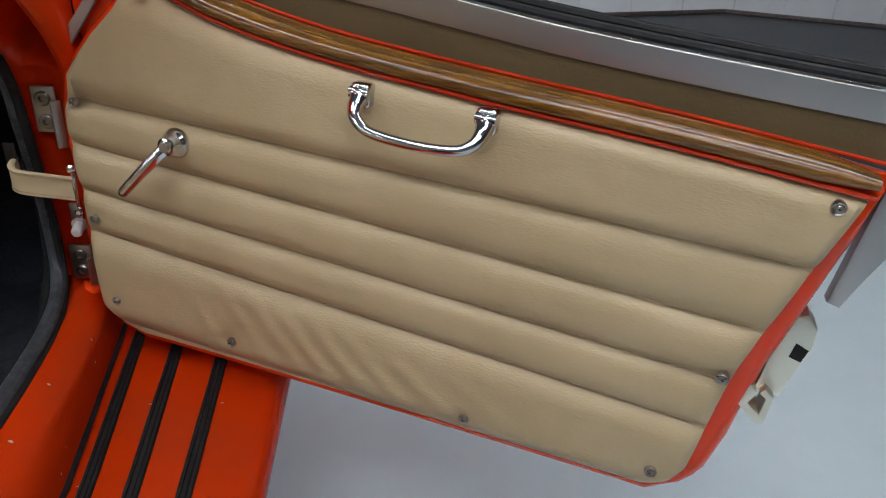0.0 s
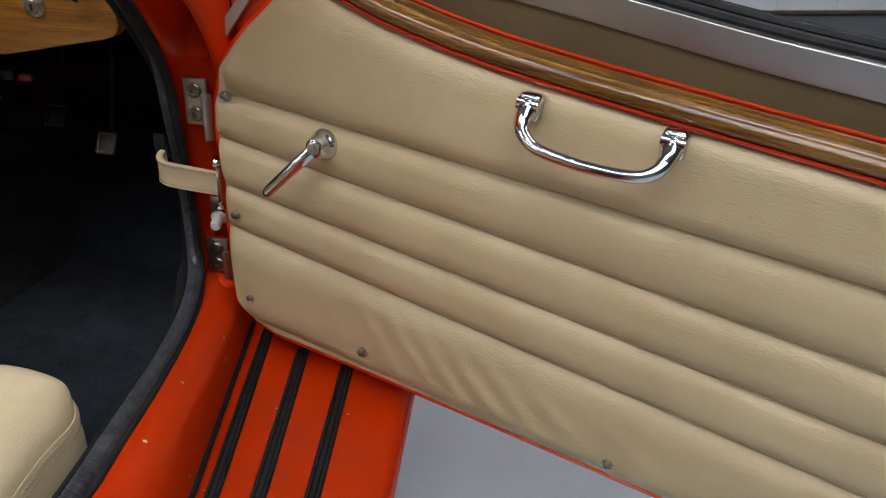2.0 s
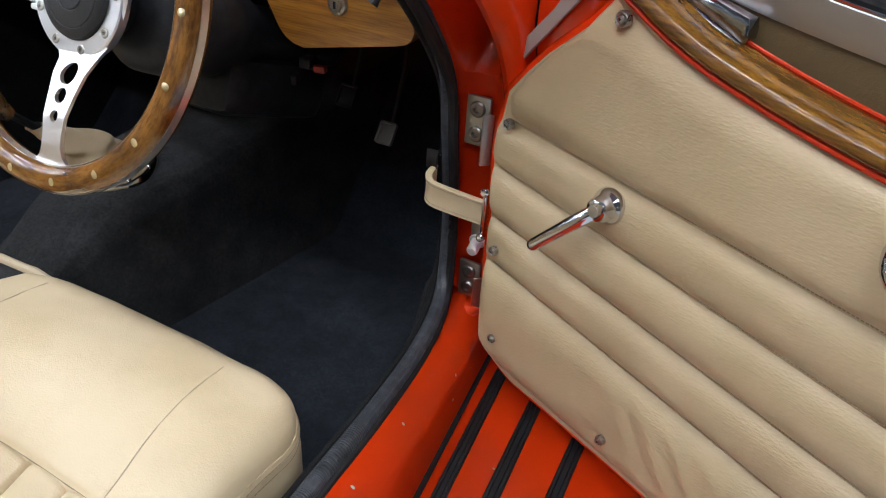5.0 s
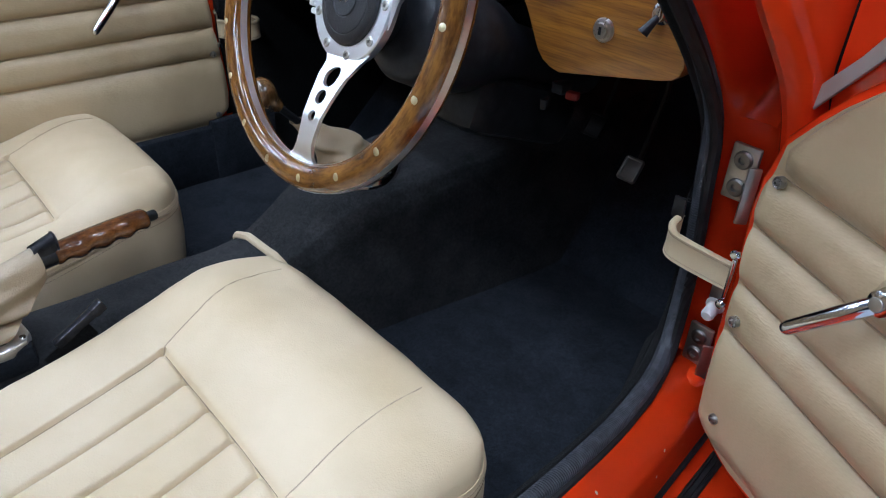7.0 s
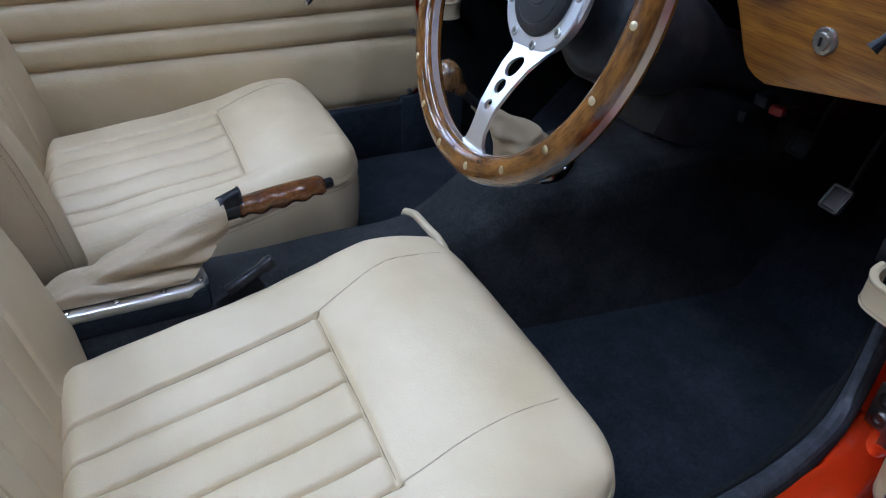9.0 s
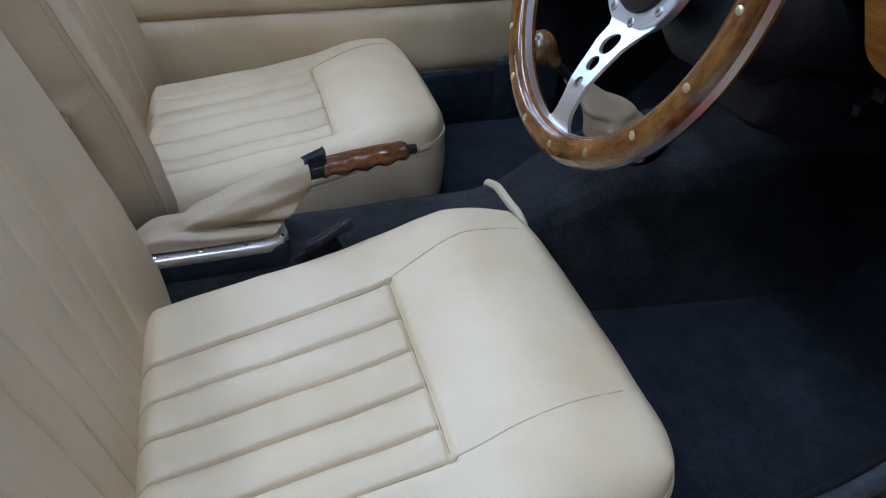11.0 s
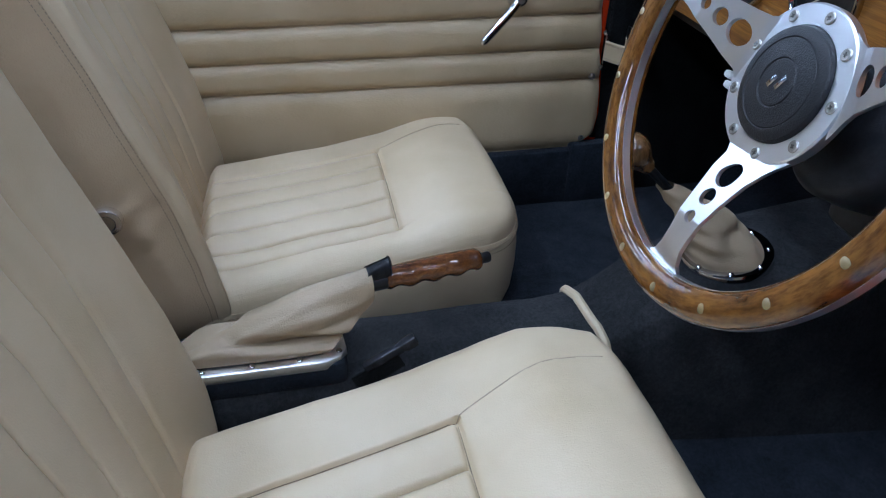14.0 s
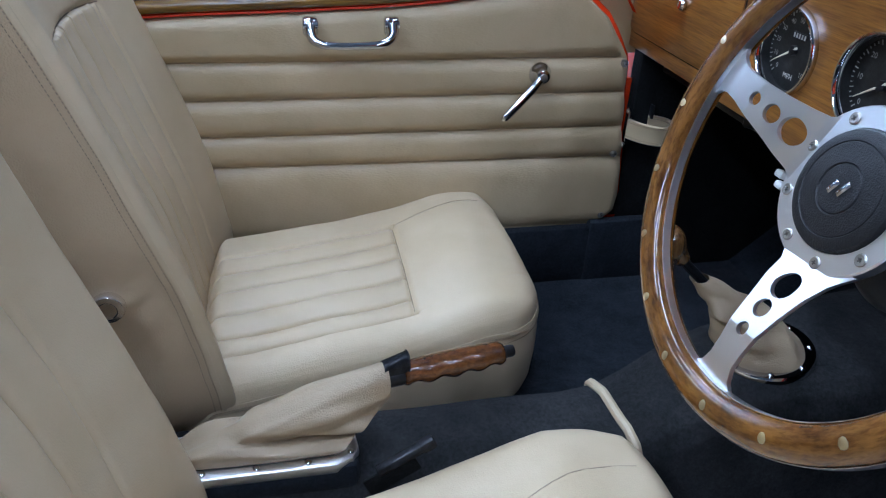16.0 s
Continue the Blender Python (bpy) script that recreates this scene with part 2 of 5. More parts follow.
# ---- building helpers ----
def thing(name, base, label, category, group="", kind=""):
    ob = new(name)
    ob.empty_display_size = 0.05
    ob.location = base
    ob["base"] = [float(c) for c in base]
    return tagged(ob, label, category, group, kind)


def part(name, bm, mat, parent, label="", smooth=True, sharp=35.0):
    """Links a bmesh in world coordinates as one mesh under a thing or a part."""
    bmesh.ops.recalc_face_normals(bm, faces=bm.faces[:])
    base = Vector(parent["base"]) if parent else Vector((0, 0, 0))
    me = bpy.data.meshes.new(name)
    for v in bm.verts:
        v.co -= base
    for f in bm.faces:
        f.smooth = smooth
    bm.to_mesh(me)
    bm.free()
    me.materials.append(mat)
    if smooth:
        me.set_sharp_from_angle(angle=radians(sharp))
    ob = new(name, me)
    if parent:
        ob.parent = parent
        if parent.type == "MESH":
            ob.matrix_parent_inverse = Matrix.Identity(4)
        ob["base"] = [float(c) for c in base]
    else:
        ob["base"] = [0.0, 0.0, 0.0]
    if label:
        tagged(ob, label)
    return ob


def solo(name, bm, mat, label, category, kind="", group="", sharp=35.0, smooth=True):
    return tagged(part(name, bm, mat, None, "", smooth, sharp), label, category, group, kind)


def sheet(f, us, vs, bm=None, wrap=False):
    """A grid of faces over f(u, v)."""
    bm = bm or bmesh.new()
    rows = [[bm.verts.new(f(u, v)) for u in us] for v in vs]
    n = len(us)
    for a, b in zip(rows, rows[1:]):
        for i in range(n if wrap else n - 1):
            j = (i + 1) % n
            bm.faces.new((a[i], a[j], b[j], b[i]))
    return bm


def steps(a, b, n):
    return [a + (b - a) * i / (n - 1) for i in range(n)]


def spline(points, n):
    """A smooth line of n points through the given ones."""
    pts = [Vector(p) for p in points]
    ext = [pts[0] * 2 - pts[1], *pts, pts[-1] * 2 - pts[-2]]
    out = []
    for k in range(n):
        x = k / (n - 1) * (len(pts) - 1)
        i = min(int(x), len(pts) - 2)
        t = x - i
        p0, p1, p2, p3 = ext[i:i + 4]
        out.append(0.5 * (2 * p1 + (p2 - p0) * t + (2 * p0 - 5 * p1 + 4 * p2 - p3) * t * t + (3 * p1 - p0 - 3 * p2 + p3) * t ** 3))
    return out


def tube(points, radius, segs=10, bm=None, closed=False, squash=1.0, up=(0, 0, 1), caps=True):
    """A tube along points; radius is a number or a function of 0..1; squash flattens it along its own up."""
    bm = bm or bmesh.new()
    pts = [Vector(p) for p in points]
    n = len(pts)
    rings = []
    for i, p in enumerate(pts):
        a = pts[(i - 1) % n] if closed or i > 0 else p
        b = pts[(i + 1) % n] if closed or i < n - 1 else p
        d = (b - a).normalized()
        side = d.cross(Vector(up))
        if side.length < 1e-4:
            side = d.cross(Vector((1, 0, 0)))
        side.normalize()
        top = side.cross(d)
        r = radius(i / (n - 1)) if callable(radius) else radius
        rings.append([bm.verts.new(p + side * r * math.cos(q) + top * r * squash * math.sin(q)) for q in (2 * math.pi * k / segs for k in range(segs))])
    pairs = list(zip(rings, rings[1:])) + ([(rings[-1], rings[0])] if closed else [])
    for a, b in pairs:
        for k in range(segs):
            bm.faces.new((a[k], a[(k + 1) % segs], b[(k + 1) % segs], b[k]))
    if caps and not closed:
        bm.faces.new(rings[0][::-1])
        bm.faces.new(rings[-1])
    return bm


def lathe(profile, place, axis, segs=24, bm=None):
    """Turns rows of (radius, height) round an axis that starts at place."""
    bm = bm or bmesh.new()
    z = Vector(axis).normalized()
    x = z.orthogonal().normalized()
    y = z.cross(x)
    rings = []
    for r, h in profile:
        c = Vector(place) + z * h
        if r < 1e-6:
            rings.append([bm.verts.new(c)])
        else:
            rings.append([bm.verts.new(c + (x * math.cos(q) + y * math.sin(q)) * r) for q in (2 * math.pi * k / segs for k in range(segs))])
    for a, b in zip(rings, rings[1:]):
        for k in range(segs):
            j = (k + 1) % segs
            if len(a) == 1 and len(b) == 1:
                continue
            if len(a) == 1:
                bm.faces.new((a[0], b[k], b[j]))
            elif len(b) == 1:
                bm.faces.new((a[k], a[j], b[0]))
            else:
                bm.faces.new((a[k], a[j], b[j], b[k]))
    return bm


def block(centre, size, turn=None, bevel=0.003, bm=None, segs=2):
    bm = bm or bmesh.new()
    m = Matrix.Translation(centre) @ (turn.to_4x4() if turn else Matrix.Identity(4)) @ Matrix.Diagonal((*size, 1))
    made = bmesh.ops.create_cube(bm, size=1.0, matrix=m)
    if bevel:
        edges = list({e for v in made["verts"] for e in v.link_edges})
        bmesh.ops.bevel(bm, geom=edges, offset=bevel, segments=segs, affect="EDGES", profile=0.5)
    return bm


def slab(outline, f, thick, bevel=0.0, holes=(), cuts=0):
    """A plate from a flat outline (u, v), with holes, mapped by f(u, v, w) from w = 0 back to w = -thick."""
    bm = bmesh.new()
    edges = []
    for loop in (outline, *holes):
        vs = [bm.verts.new((u, v, 0)) for u, v in loop]
        edges += [bm.edges.new((a, b)) for a, b in zip(vs, vs[1:] + vs[:1])]
    bmesh.ops.triangle_fill(bm, edges=edges, use_beauty=True, use_dissolve=False)
    if cuts:
        bmesh.ops.subdivide_edges(bm, edges=bm.edges[:], cuts=cuts, use_grid_fill=True)
    ext = bmesh.ops.extrude_face_region(bm, geom=bm.faces[:])
    for v in ext["geom"]:
        if isinstance(v, bmesh.types.BMVert):
            v.co.z = -thick
    if bevel:
        bmesh.ops.recalc_face_normals(bm, faces=bm.faces[:])
        rim = [e for e in bm.edges if len(e.link_faces) == 2 and e.calc_face_angle(0) > 0.9 and abs(e.verts[0].co.z - e.verts[1].co.z) < 1e-6]
        bmesh.ops.bevel(bm, geom=rim, offset=bevel, segments=2, affect="EDGES", profile=0.5)
    for v in bm.verts:
        v.co = f(v.co.x, v.co.y, v.co.z)
    return bm


def lerp_rows(rows, x):
    """Piecewise line through rows of (x, y)."""
    return float(np.interp(x, [r[0] for r in rows], [r[1] for r in rows]))


def ring2d(cx, cy, r, n=16):
    return [(cx + r * math.cos(2 * math.pi * k / n), cy + r * math.sin(2 * math.pi * k / n)) for k in range(n)]


# ---- the workshop ----
bm = sheet(lambda u, v: Vector((u, v, 0)), steps(-6, 7, 27), steps(-6, 3.4, 21))
solo("floor", bm, FLOOR_PAINT, "pale blue-grey painted workshop floor with scuffs", "floor", "structure")


def wall(name, a, b, mat=WALL_WHITE, label="white painted workshop wall", height=3.2, thick=0.15):
    a, b = Vector((*a, 0)), Vector((*b, 0))
    mid, d = (a + b) / 2, b - a
    bm = block(mid + Vector((0, 0, height / 2)), (d.length, thick, height), Matrix.Rotation(math.atan2(d.y, d.x), 3, "Z"), 0)
    return solo(name, bm, mat, label, "wall", "structure", smooth=False)


wall_north = wall("wall_north", (-6.2, 3.5), (7.2, 3.5))
# unseen walls: grey to darken reflections, the west one white to brighten the spokes
wall("wall_south", (-6.2, -6.1), (7.2, -6.1), WALL_GREY, "unseen grey wall, kept dark for the metal's reflections")
wall("wall_east", (7.1, -6.0), (7.1, 3.4), WALL_GREY, "unseen grey wall, kept dark for the metal's reflections")
wall("wall_west", (-6.1, -6.0), (-6.1, 3.4))
bm = block((0.5, -1.3, 3.28), (13.6, 10.2, 0.12), None, 0)
solo("ceiling", bm, WALL_GREY, "grey painted workshop ceiling", "ceiling", "structure", smooth=False)


def added_light(x, y, length=2.4):
    base = thing("added_light", (x, y, 3.2), "unseen white batten with a glowing diffuser, added to light the cabin", "ceiling light", "ceiling lights")
    part("housing", block((x, y, 3.195), (length, 0.20, 0.04), None, 0.008), WHITE_PLASTIC, base)
    part("diffuser", block((x, y, 3.155), (length - 0.06, 0.18, 0.045), None, 0.012), TUBE, base, "glowing white diffuser")


# unseen lamps, added where surfaces need light; the last two brighten the wheel spokes
for lx, ly, long in ((-3.4, -1.8, 2.4), (-3.4, -0.5, 2.4), (0.2, -1.8, 2.0), (-0.7, -0.6, 1.8), (1.5, -0.95, 2.2), (1.3, -2.7, 2.4), (2.5, 0.7, 2.4), (-4.8, -2.8, 2.4), (-4.8, -4.4, 2.4)):
    added_light(lx, ly, long)


# ---- the car body round the cabin ----
CX = -0.05            # the car's centre line
FLOOR_Z = 0.29        # carpeted cabin floor


def sill_x(p, y):
    """Across the sill: p 0 at the seal, 1 at the outer edge."""
    curved = lerp_rows([(-1.2, 0.520), (-0.24, 0.508), (-0.12, 0.503), (0.0, 0.487), (0.06, 0.468), (0.13, 0.445)], y)
    straight = lerp_rows([(-1.2, 0.525), (-0.55, 0.525), (-0.24, 0.508), (0.11, 0.452), (0.20, 0.438)], y)
    inner = curved + (straight - curved) * max(0.0, min(1.0, (p - 0.13) / 0.07))
    return inner + (0.778 - inner) * p


SILL = [(-0.03, 0.40), (-0.03, 0.418), (-0.01, 0.424), (0.0, 0.424), (0.06, 0.421), (0.13, 0.408), (0.165, 0.395), (0.185, 0.372), (0.195, 0.350), (0.20, 0.341),
        (0.21, 0.337), (0.23, 0.340), (0.26, 0.341), (0.6, 0.342), (0.9, 0.341), (0.955, 0.339), (0.985, 0.333), (1.0, 0.322), (0.992, 0.30), (0.95, 0.25), (0.88, 0.18), (0.82, 0.13), (0.6, 0.12)]
body_shell = thing("car", (0.6, -0.4, 0.12), "glossy orange-red classic car with wide dusty sill", "car")
bm = sheet(lambda k, y: Vector((sill_x(SILL[k][0], y), y, SILL[k][1])), range(len(SILL)), [*steps(-1.25, 0.0, 12), *steps(0.02, 0.13, 6)])
bmesh.ops.solidify(bm, geom=bm.faces[:], thickness=-0.004)
sill = part("sill", bm, SILL_RED, body_shell, "", True, 50)
for p0, wide in ((0.285, 0.0085), (0.47, 0.0092), (0.685, 0.0092)):
    # rubber tread strip: three ribs on a flat base, running along the sill
    prof = [(-1, 0), (-1, 0.3), (-0.8, 0.75), (-0.45, 0.8), (-0.36, 0.45), (-0.28, 0.8), (0.28, 0.8), (0.36, 0.45), (0.45, 0.8), (0.8, 0.75), (1, 0.3), (1, 0)]
    bm = sheet(lambda k, y: Vector((sill_x(p0, y) + prof[k][0] * wide, y, 0.3405 + prof[k][1] * 0.006)), range(len(prof)), [*steps(-1.2, 0.12, 26)])
    part("tread_strip", bm, BLACK_RUBBER, body_shell, "ribbed black rubber strip")
bm = tube([(sill_x(0.205, y), y, 0.342) for y in steps(-1.2, 0.11, 20)], 0.004, 6)
part("sill_joint", bm, BLACK_RUBBER, body_shell, "dark joint line along the sill")

# front pillar, raked back above the waist
PILLAR = [(0.100, 0.33), (0.102, 0.42), (0.100, 0.50), (0.096, 0.58), (0.086, 0.66), (0.076, 0.72), (0.034, 0.79), (-0.045, 0.865), (-0.13, 0.945), (-0.24, 1.05), (-0.34, 1.15), (-0.395, 1.20)]
pillar_line = spline([(0, y, z) for y, z in PILLAR], 70)


def pillar_point(x, ahead, i):
    """At x across, and so far ahead of the pillar's line, at its point i."""
    a, b = pillar_line[max(i - 1, 0)], pillar_line[min(i + 1, len(pillar_line) - 1)]
    d = (b - a).normalized()
    nrm = Vector((0, d.z, -d.y))
    q = pillar_line[i] + nrm * ahead
    return Vector((x, q.y, q.z))


def recess(i):
    """Depth of the pressed channel, which ends in a step above the hinge."""
    return 0.004 + 0.066 * min(1, max(0, (pillar_line[i].z - 0.742) / 0.014))


def pillar_profile(i):
    r = recess(i)
    return [(0.425, 0.035), (0.430, 0.004), (0.438, -0.001), (0.445, 0.0), (0.450, r * 0.06), (0.457, r * 0.24), (0.463, r * 0.48), (0.468, r * 0.8), (0.472, r), (0.492, r), (0.499, r * 0.9), (0.502, r * 0.3), (0.504, 0.001), (0.507, -0.003), (0.511, -0.001)]


bm = sheet(lambda k, i: pillar_point(*pillar_profile(i)[k], i), range(15), range(70))
bmesh.ops.solidify(bm, geom=bm.faces[:], thickness=-0.003)
part("front_pillar", bm, RED, body_shell, "", True, 40)


def pillar_face(k, i):
    """The broad outer face of the pillar, from its raked edge out to the upright shut gap."""
    a = pillar_point(0.511, -0.001, i)
    b = Vector((0.527, max(0.047 + 0.4 * max(0.0, 0.80 - a.z) - 0.3 * max(0.0, a.z - 0.88), a.y + 0.012), a.z))
    t = (0, 0.15, 0.4, 0.7, 0.93, 1.0, 1.02)[k]
    q = a.lerp(b, t) + Vector((0.002, -0.0025, 0)) * math.sin(math.pi * min(1, t))
    return q + (Vector((0.002, 0.030, 0)) if k == 6 else Vector((0, 0, 0)))


bm = sheet(pillar_face, range(7), range(70))
part("pillar_face", bm, RED, body_shell, "", True, 50)
bm = block((0.478, 0.086, 0.410), (0.044, 0.040, 0.022), Matrix.Rotation(radians(-8), 3, "Z"), 0.0105, None, 4)
part("pillar_foot", bm, RED, body_shell, "small red ledge where pillar and sill meet")
# front wing beyond the shut gap
WING = [(0.533, 0.100), (0.533, 0.024), (0.5345, 0.020), (0.539, 0.018), (0.56, 0.013), (0.585, 0.008), (0.605, 0.012), (0.63, 0.036), (0.66, 0.085), (0.69, 0.15), (0.70, 0.30), (0.70, 0.60), (0.69, 1.22)]
bm = sheet(lambda k, z: Vector((WING[k][0], WING[k][1] + 0.050 + max(0, 0.80 - z) * 0.40 - max(0, z - 0.88) * 0.3, z)), range(13), steps(0.14, 0.98, 24))
part("front_wing", bm, RED, body_shell, "", True, 40)
# black sheet added behind the gap in place of its shade
bm = sheet(lambda x, z: Vector((x, 0.125 + max(0, 0.80 - z) * 0.40, z)), steps(0.50, 0.60, 3), steps(0.14, 0.98, 12))
part("shut_gap", bm, BLACK_RUBBER, body_shell, "black sheet behind the wing, standing in for the gap's shade")
bm = sheet(lambda x, y: Vector((x, y, 0.980 - 0.012 * (abs(x - CX) / 0.6) ** 2 - 0.10 * max(0.0, y - 0.7) ** 2)), steps(-0.80, 0.70, 20), steps(0.10, 1.3, 12))
bmesh.ops.solidify(bm, geom=bm.faces[:], thickness=0.004)
part("scuttle", bm, RED, body_shell, "red scuttle panel ahead of the dashboard")
bm = sheet(lambda y, z: Vector((-0.79 - 0.01 * math.sin(y * 2.4), y, z)), steps(0.06, 1.28, 10), steps(0.14, 0.962, 8))
part("left_wing", bm, RED, body_shell)
bm = sheet(lambda x, z: Vector((x, 1.28, z)), steps(-0.79, 0.69, 10), steps(0.14, 0.94, 6))
part("nose_panel", bm, RED, body_shell)

# door seal: a ribbed rubber lip along the opening
seal_path = [(0.498, -1.2, 0.430), (0.497, -0.40, 0.430), (0.494, -0.25, 0.430), (0.490, -0.15, 0.430), (0.482, -0.06, 0.430), (0.468, 0.015, 0.432), (0.455, 0.062, 0.446), (0.447, 0.083, 0.485),
             (0.444, 0.087, 0.56), (0.442, 0.075, 0.66), (0.441, 0.062, 0.73), (0.440, 0.011, 0.80), (0.440, -0.060, 0.870), (0.440, -0.16, 0.965), (0.440, -0.30, 1.10)]
pts = spline(seal_path, 90)
door_seal = part("door_seal", tube(pts, 0.0088, 12), SEAL_RUBBER, body_shell, "black ribbed rubber door seal")
bm = bmesh.new()
rib_line = spline(seal_path, 470)
for p, q in zip(rib_line[18:460], rib_line[19:461]):
    d = (q - p).normalized()
    lathe([(0.0086, -0.0011), (0.0100, -0.0005), (0.0100, 0.0005), (0.0086, 0.0011)], p, d, 10, bm)
tagged(part("seal_rib", bm, LIT_RIB, body_shell, "fine moulded ribs"), kind="stuff")
pts3 = [p + Vector((0.009, -0.006, -0.007)) for p in pts]
part("seal_flange", tube(pts3, 0.0062, 8), BLACK_RUBBER, body_shell, "smooth black outer lip of the seal")
pts2 = [p + Vector((-0.015 + 0.010 * max(0, min(1, (p.z - 0.44) / 0.1)), 0.004, -0.010)) for p in pts]
part("seal_carrier", tube(pts2, 0.0075, 8), DARK_CARPET, body_shell, "cloth-covered carrier of the seal")


def hinge_plate(z0, z1, y):
    """Plated leaf with two countersunk bolts and the moving arm that goes to the door."""
    hinge = part("hinge", block((0.477, y - 0.004, (z0 + z1) / 2), (0.030, 0.006, z1 - z0), None, 0.0025), HINGE_STEEL, body_shell, "plated steel door hinge")
    for z in (z0 + 0.015, z1 - 0.015):
        part("bolt", lathe([(0.0, 0.0012), (0.0036, 0.0002), (0.0040, 0.0036), (0.0078, 0.0030), (0.0096, 0.0012), (0.0096, -0.002)], (0.477, y - 0.0078, z), (0, -1, 0), 16), DARK_STEEL, hinge, "countersunk hinge bolt")
    part("hinge_arm", block((0.4935, y - 0.013, (z0 + z1) / 2 - 0.017), (0.004, 0.013, z1 - z0 + 0.002), Matrix.Rotation(radians(-50), 3, "Z"), 0.0015), HINGE_STEEL, hinge, "flat grey moving leaf")


hinge_plate(0.652, 0.712, 0.080)
hinge_plate(0.425, 0.480, 0.098)
switch = part("courtesy_switch", lathe([(0.0, 0.020), (0.006, 0.019), (0.0075, 0.016), (0.0075, 0.0), (0.011, -0.001), (0.011, -0.003)], (0.482, 0.095, 0.510), (0.1, -1, -0.25), 16), WHITE_PLASTIC, body_shell, "white courtesy-light push switch")
part("switch_bracket", block((0.480, 0.097, 0.530), (0.016, 0.004, 0.026), None, 0.002), STEEL, switch)
# left side: jamb and sill behind the closed door
bm = sheet(lambda k, y: Vector(([-0.565, -0.567, -0.575, -0.60, -0.66, -0.70][k], y, [0.412, 0.404, 0.398, 0.39, 0.36, 0.14][k])), range(6), steps(-1.25, 0.10, 8))
part("left_sill", bm, RED, body_shell)
bm = sheet(lambda x, z: Vector((x, 0.062 - max(0, z - 0.72) * 0.7, z)), steps(-0.70, -0.602, 6), steps(0.14, 1.0, 14))
part("left_pillar", bm, RED, body_shell)
bm = sheet(lambda y, z: Vector((-0.589 + 0.003 * math.cos(y * 180), y, z)), steps(0.020, 0.060, 6), steps(0.40, 0.665, 8))
part("jamb_flange", bm, RED, body_shell, "red jamb edge beside the closed door")

# ---- carpets ----
def floor_point(x, y):
    rise = max(0.0, y - 0.30)
    return Vector((x, y, FLOOR_Z + 0.9 * rise + 0.0015 * noise.noise((x * 14, y * 14, 3))))


bm = sheet(floor_point, steps(-0.58, 0.47, 60), steps(-1.15, 0.62, 90))
solo("floor_carpet", bm, CARPET, "dark navy fitted carpet on the cabin floor", "carpet", "structure")


def tunnel_sect(y):
    """Half widths, top height and centre of the tunnel at y."""
    top = lerp_rows([(-1.2, 0.43), (-0.24, 0.43), (-0.19, 0.433), (-0.15, 0.452), (-0.10, 0.482), (-0.05, 0.497), (0.06, 0.508), (0.25, 0.520), (0.62, 0.56)], y)
    half = lerp_rows([(-1.2, 0.060), (-0.24, 0.060), (-0.15, 0.068), (-0.05, 0.080), (0.06, 0.095), (0.25, 0.11), (0.62, 0.125)], y)
    foot = lerp_rows([(-1.2, 0.085), (-0.24, 0.085), (-0.05, 0.115), (0.25, 0.155), (0.62, 0.18)], y)
    return top, half, foot


def tunnel_point(k, y, lift=0.0):
    top, half, foot = tunnel_sect(y)
    r = 0.028
    row = [(-foot, FLOOR_Z), (-half - 0.012, top - 0.07), (-half - 0.004, top - r), (-half + r * 0.3, top - r * 0.3), (-half + r, top), (-half * 0.4, top + 0.002), (half * 0.4, top + 0.002), (half - r, top),
           (half - r * 0.3, top - r * 0.3), (half + 0.004, top - r), (half + 0.012, top - 0.07), (foot, FLOOR_Z)]
    i = min(int(k), 10)
    a, b = row[i], row[i + 1]
    t = k - i
    x, z = a[0] + (b[0] - a[0]) * t, a[1] + (b[1] - a[1]) * t
    wob = 0.0025 * noise.noise((x * 9, y * 9, z * 9))
    return Vector((CX + x + (lift if k > 9 else -lift if k < 2 else 0), y, z + wob + (lift if 2 <= k <= 9 else 0)))


bm = sheet(lambda k, y: tunnel_point(k, y), steps(0, 11, 45), steps(-1.15, 0.62, 120))
tunnel = tagged(part("tunnel_carpet", bm, TUNNEL_CARPET, None, "", True, 60), "charcoal carpet over the transmission tunnel", "carpet", "", "structure")
pts = [tunnel_point(k, -0.195 + 0.012 * max(0, min(1, (k - 4) / 5)), 0.003) for k in steps(2.6, 11, 40)]
part("carpet_piping", tube(pts, 0.0062, 8), PIPING, tunnel, "cream leather piping across the carpet edge")
solo("sill_end_carpet", block((-0.545, 0.045, 0.352), (0.022, 0.14, 0.125), None, 0.004), CARPET, "navy carpet piece at the front of the left sill", "carpet", "structure")
# sides, bulkheads and kick panels
bm = block((-0.552, -0.55, 0.345), (0.030, 1.20, 0.115), None, 0.008)
solo("left_sill_carpet", bm, CARPET, "navy carpet on the inner left sill", "carpet", "structure")
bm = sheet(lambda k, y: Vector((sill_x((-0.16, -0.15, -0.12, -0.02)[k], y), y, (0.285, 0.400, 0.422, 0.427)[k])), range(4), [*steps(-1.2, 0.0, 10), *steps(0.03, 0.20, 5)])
solo("right_sill_carpet", bm, DARK_CARPET, "carpet on the inner right sill, darkened for shade", "carpet", "structure")
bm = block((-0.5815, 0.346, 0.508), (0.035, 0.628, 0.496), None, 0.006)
solo("kick_panel", bm, DARK_CARPET, "navy carpeted kick panel ahead of the left door, darkened for shade", "kick panel", "structure")
bm = sheet(lambda y, z: Vector((-0.612 - 0.010 * ((y + 0.02) / 0.07) ** 2, y - max(0, z - 0.76) * 0.7, z)), steps(-0.09, 0.05, 9), steps(0.70, 1.0, 14))
bmesh.ops.solidify(bm, geom=bm.faces[:], thickness=0.012)
solo("pillar_trim", bm, DOOR_LEATHER, "tan padded trim on the left windscreen pillar", "trim", "structure")
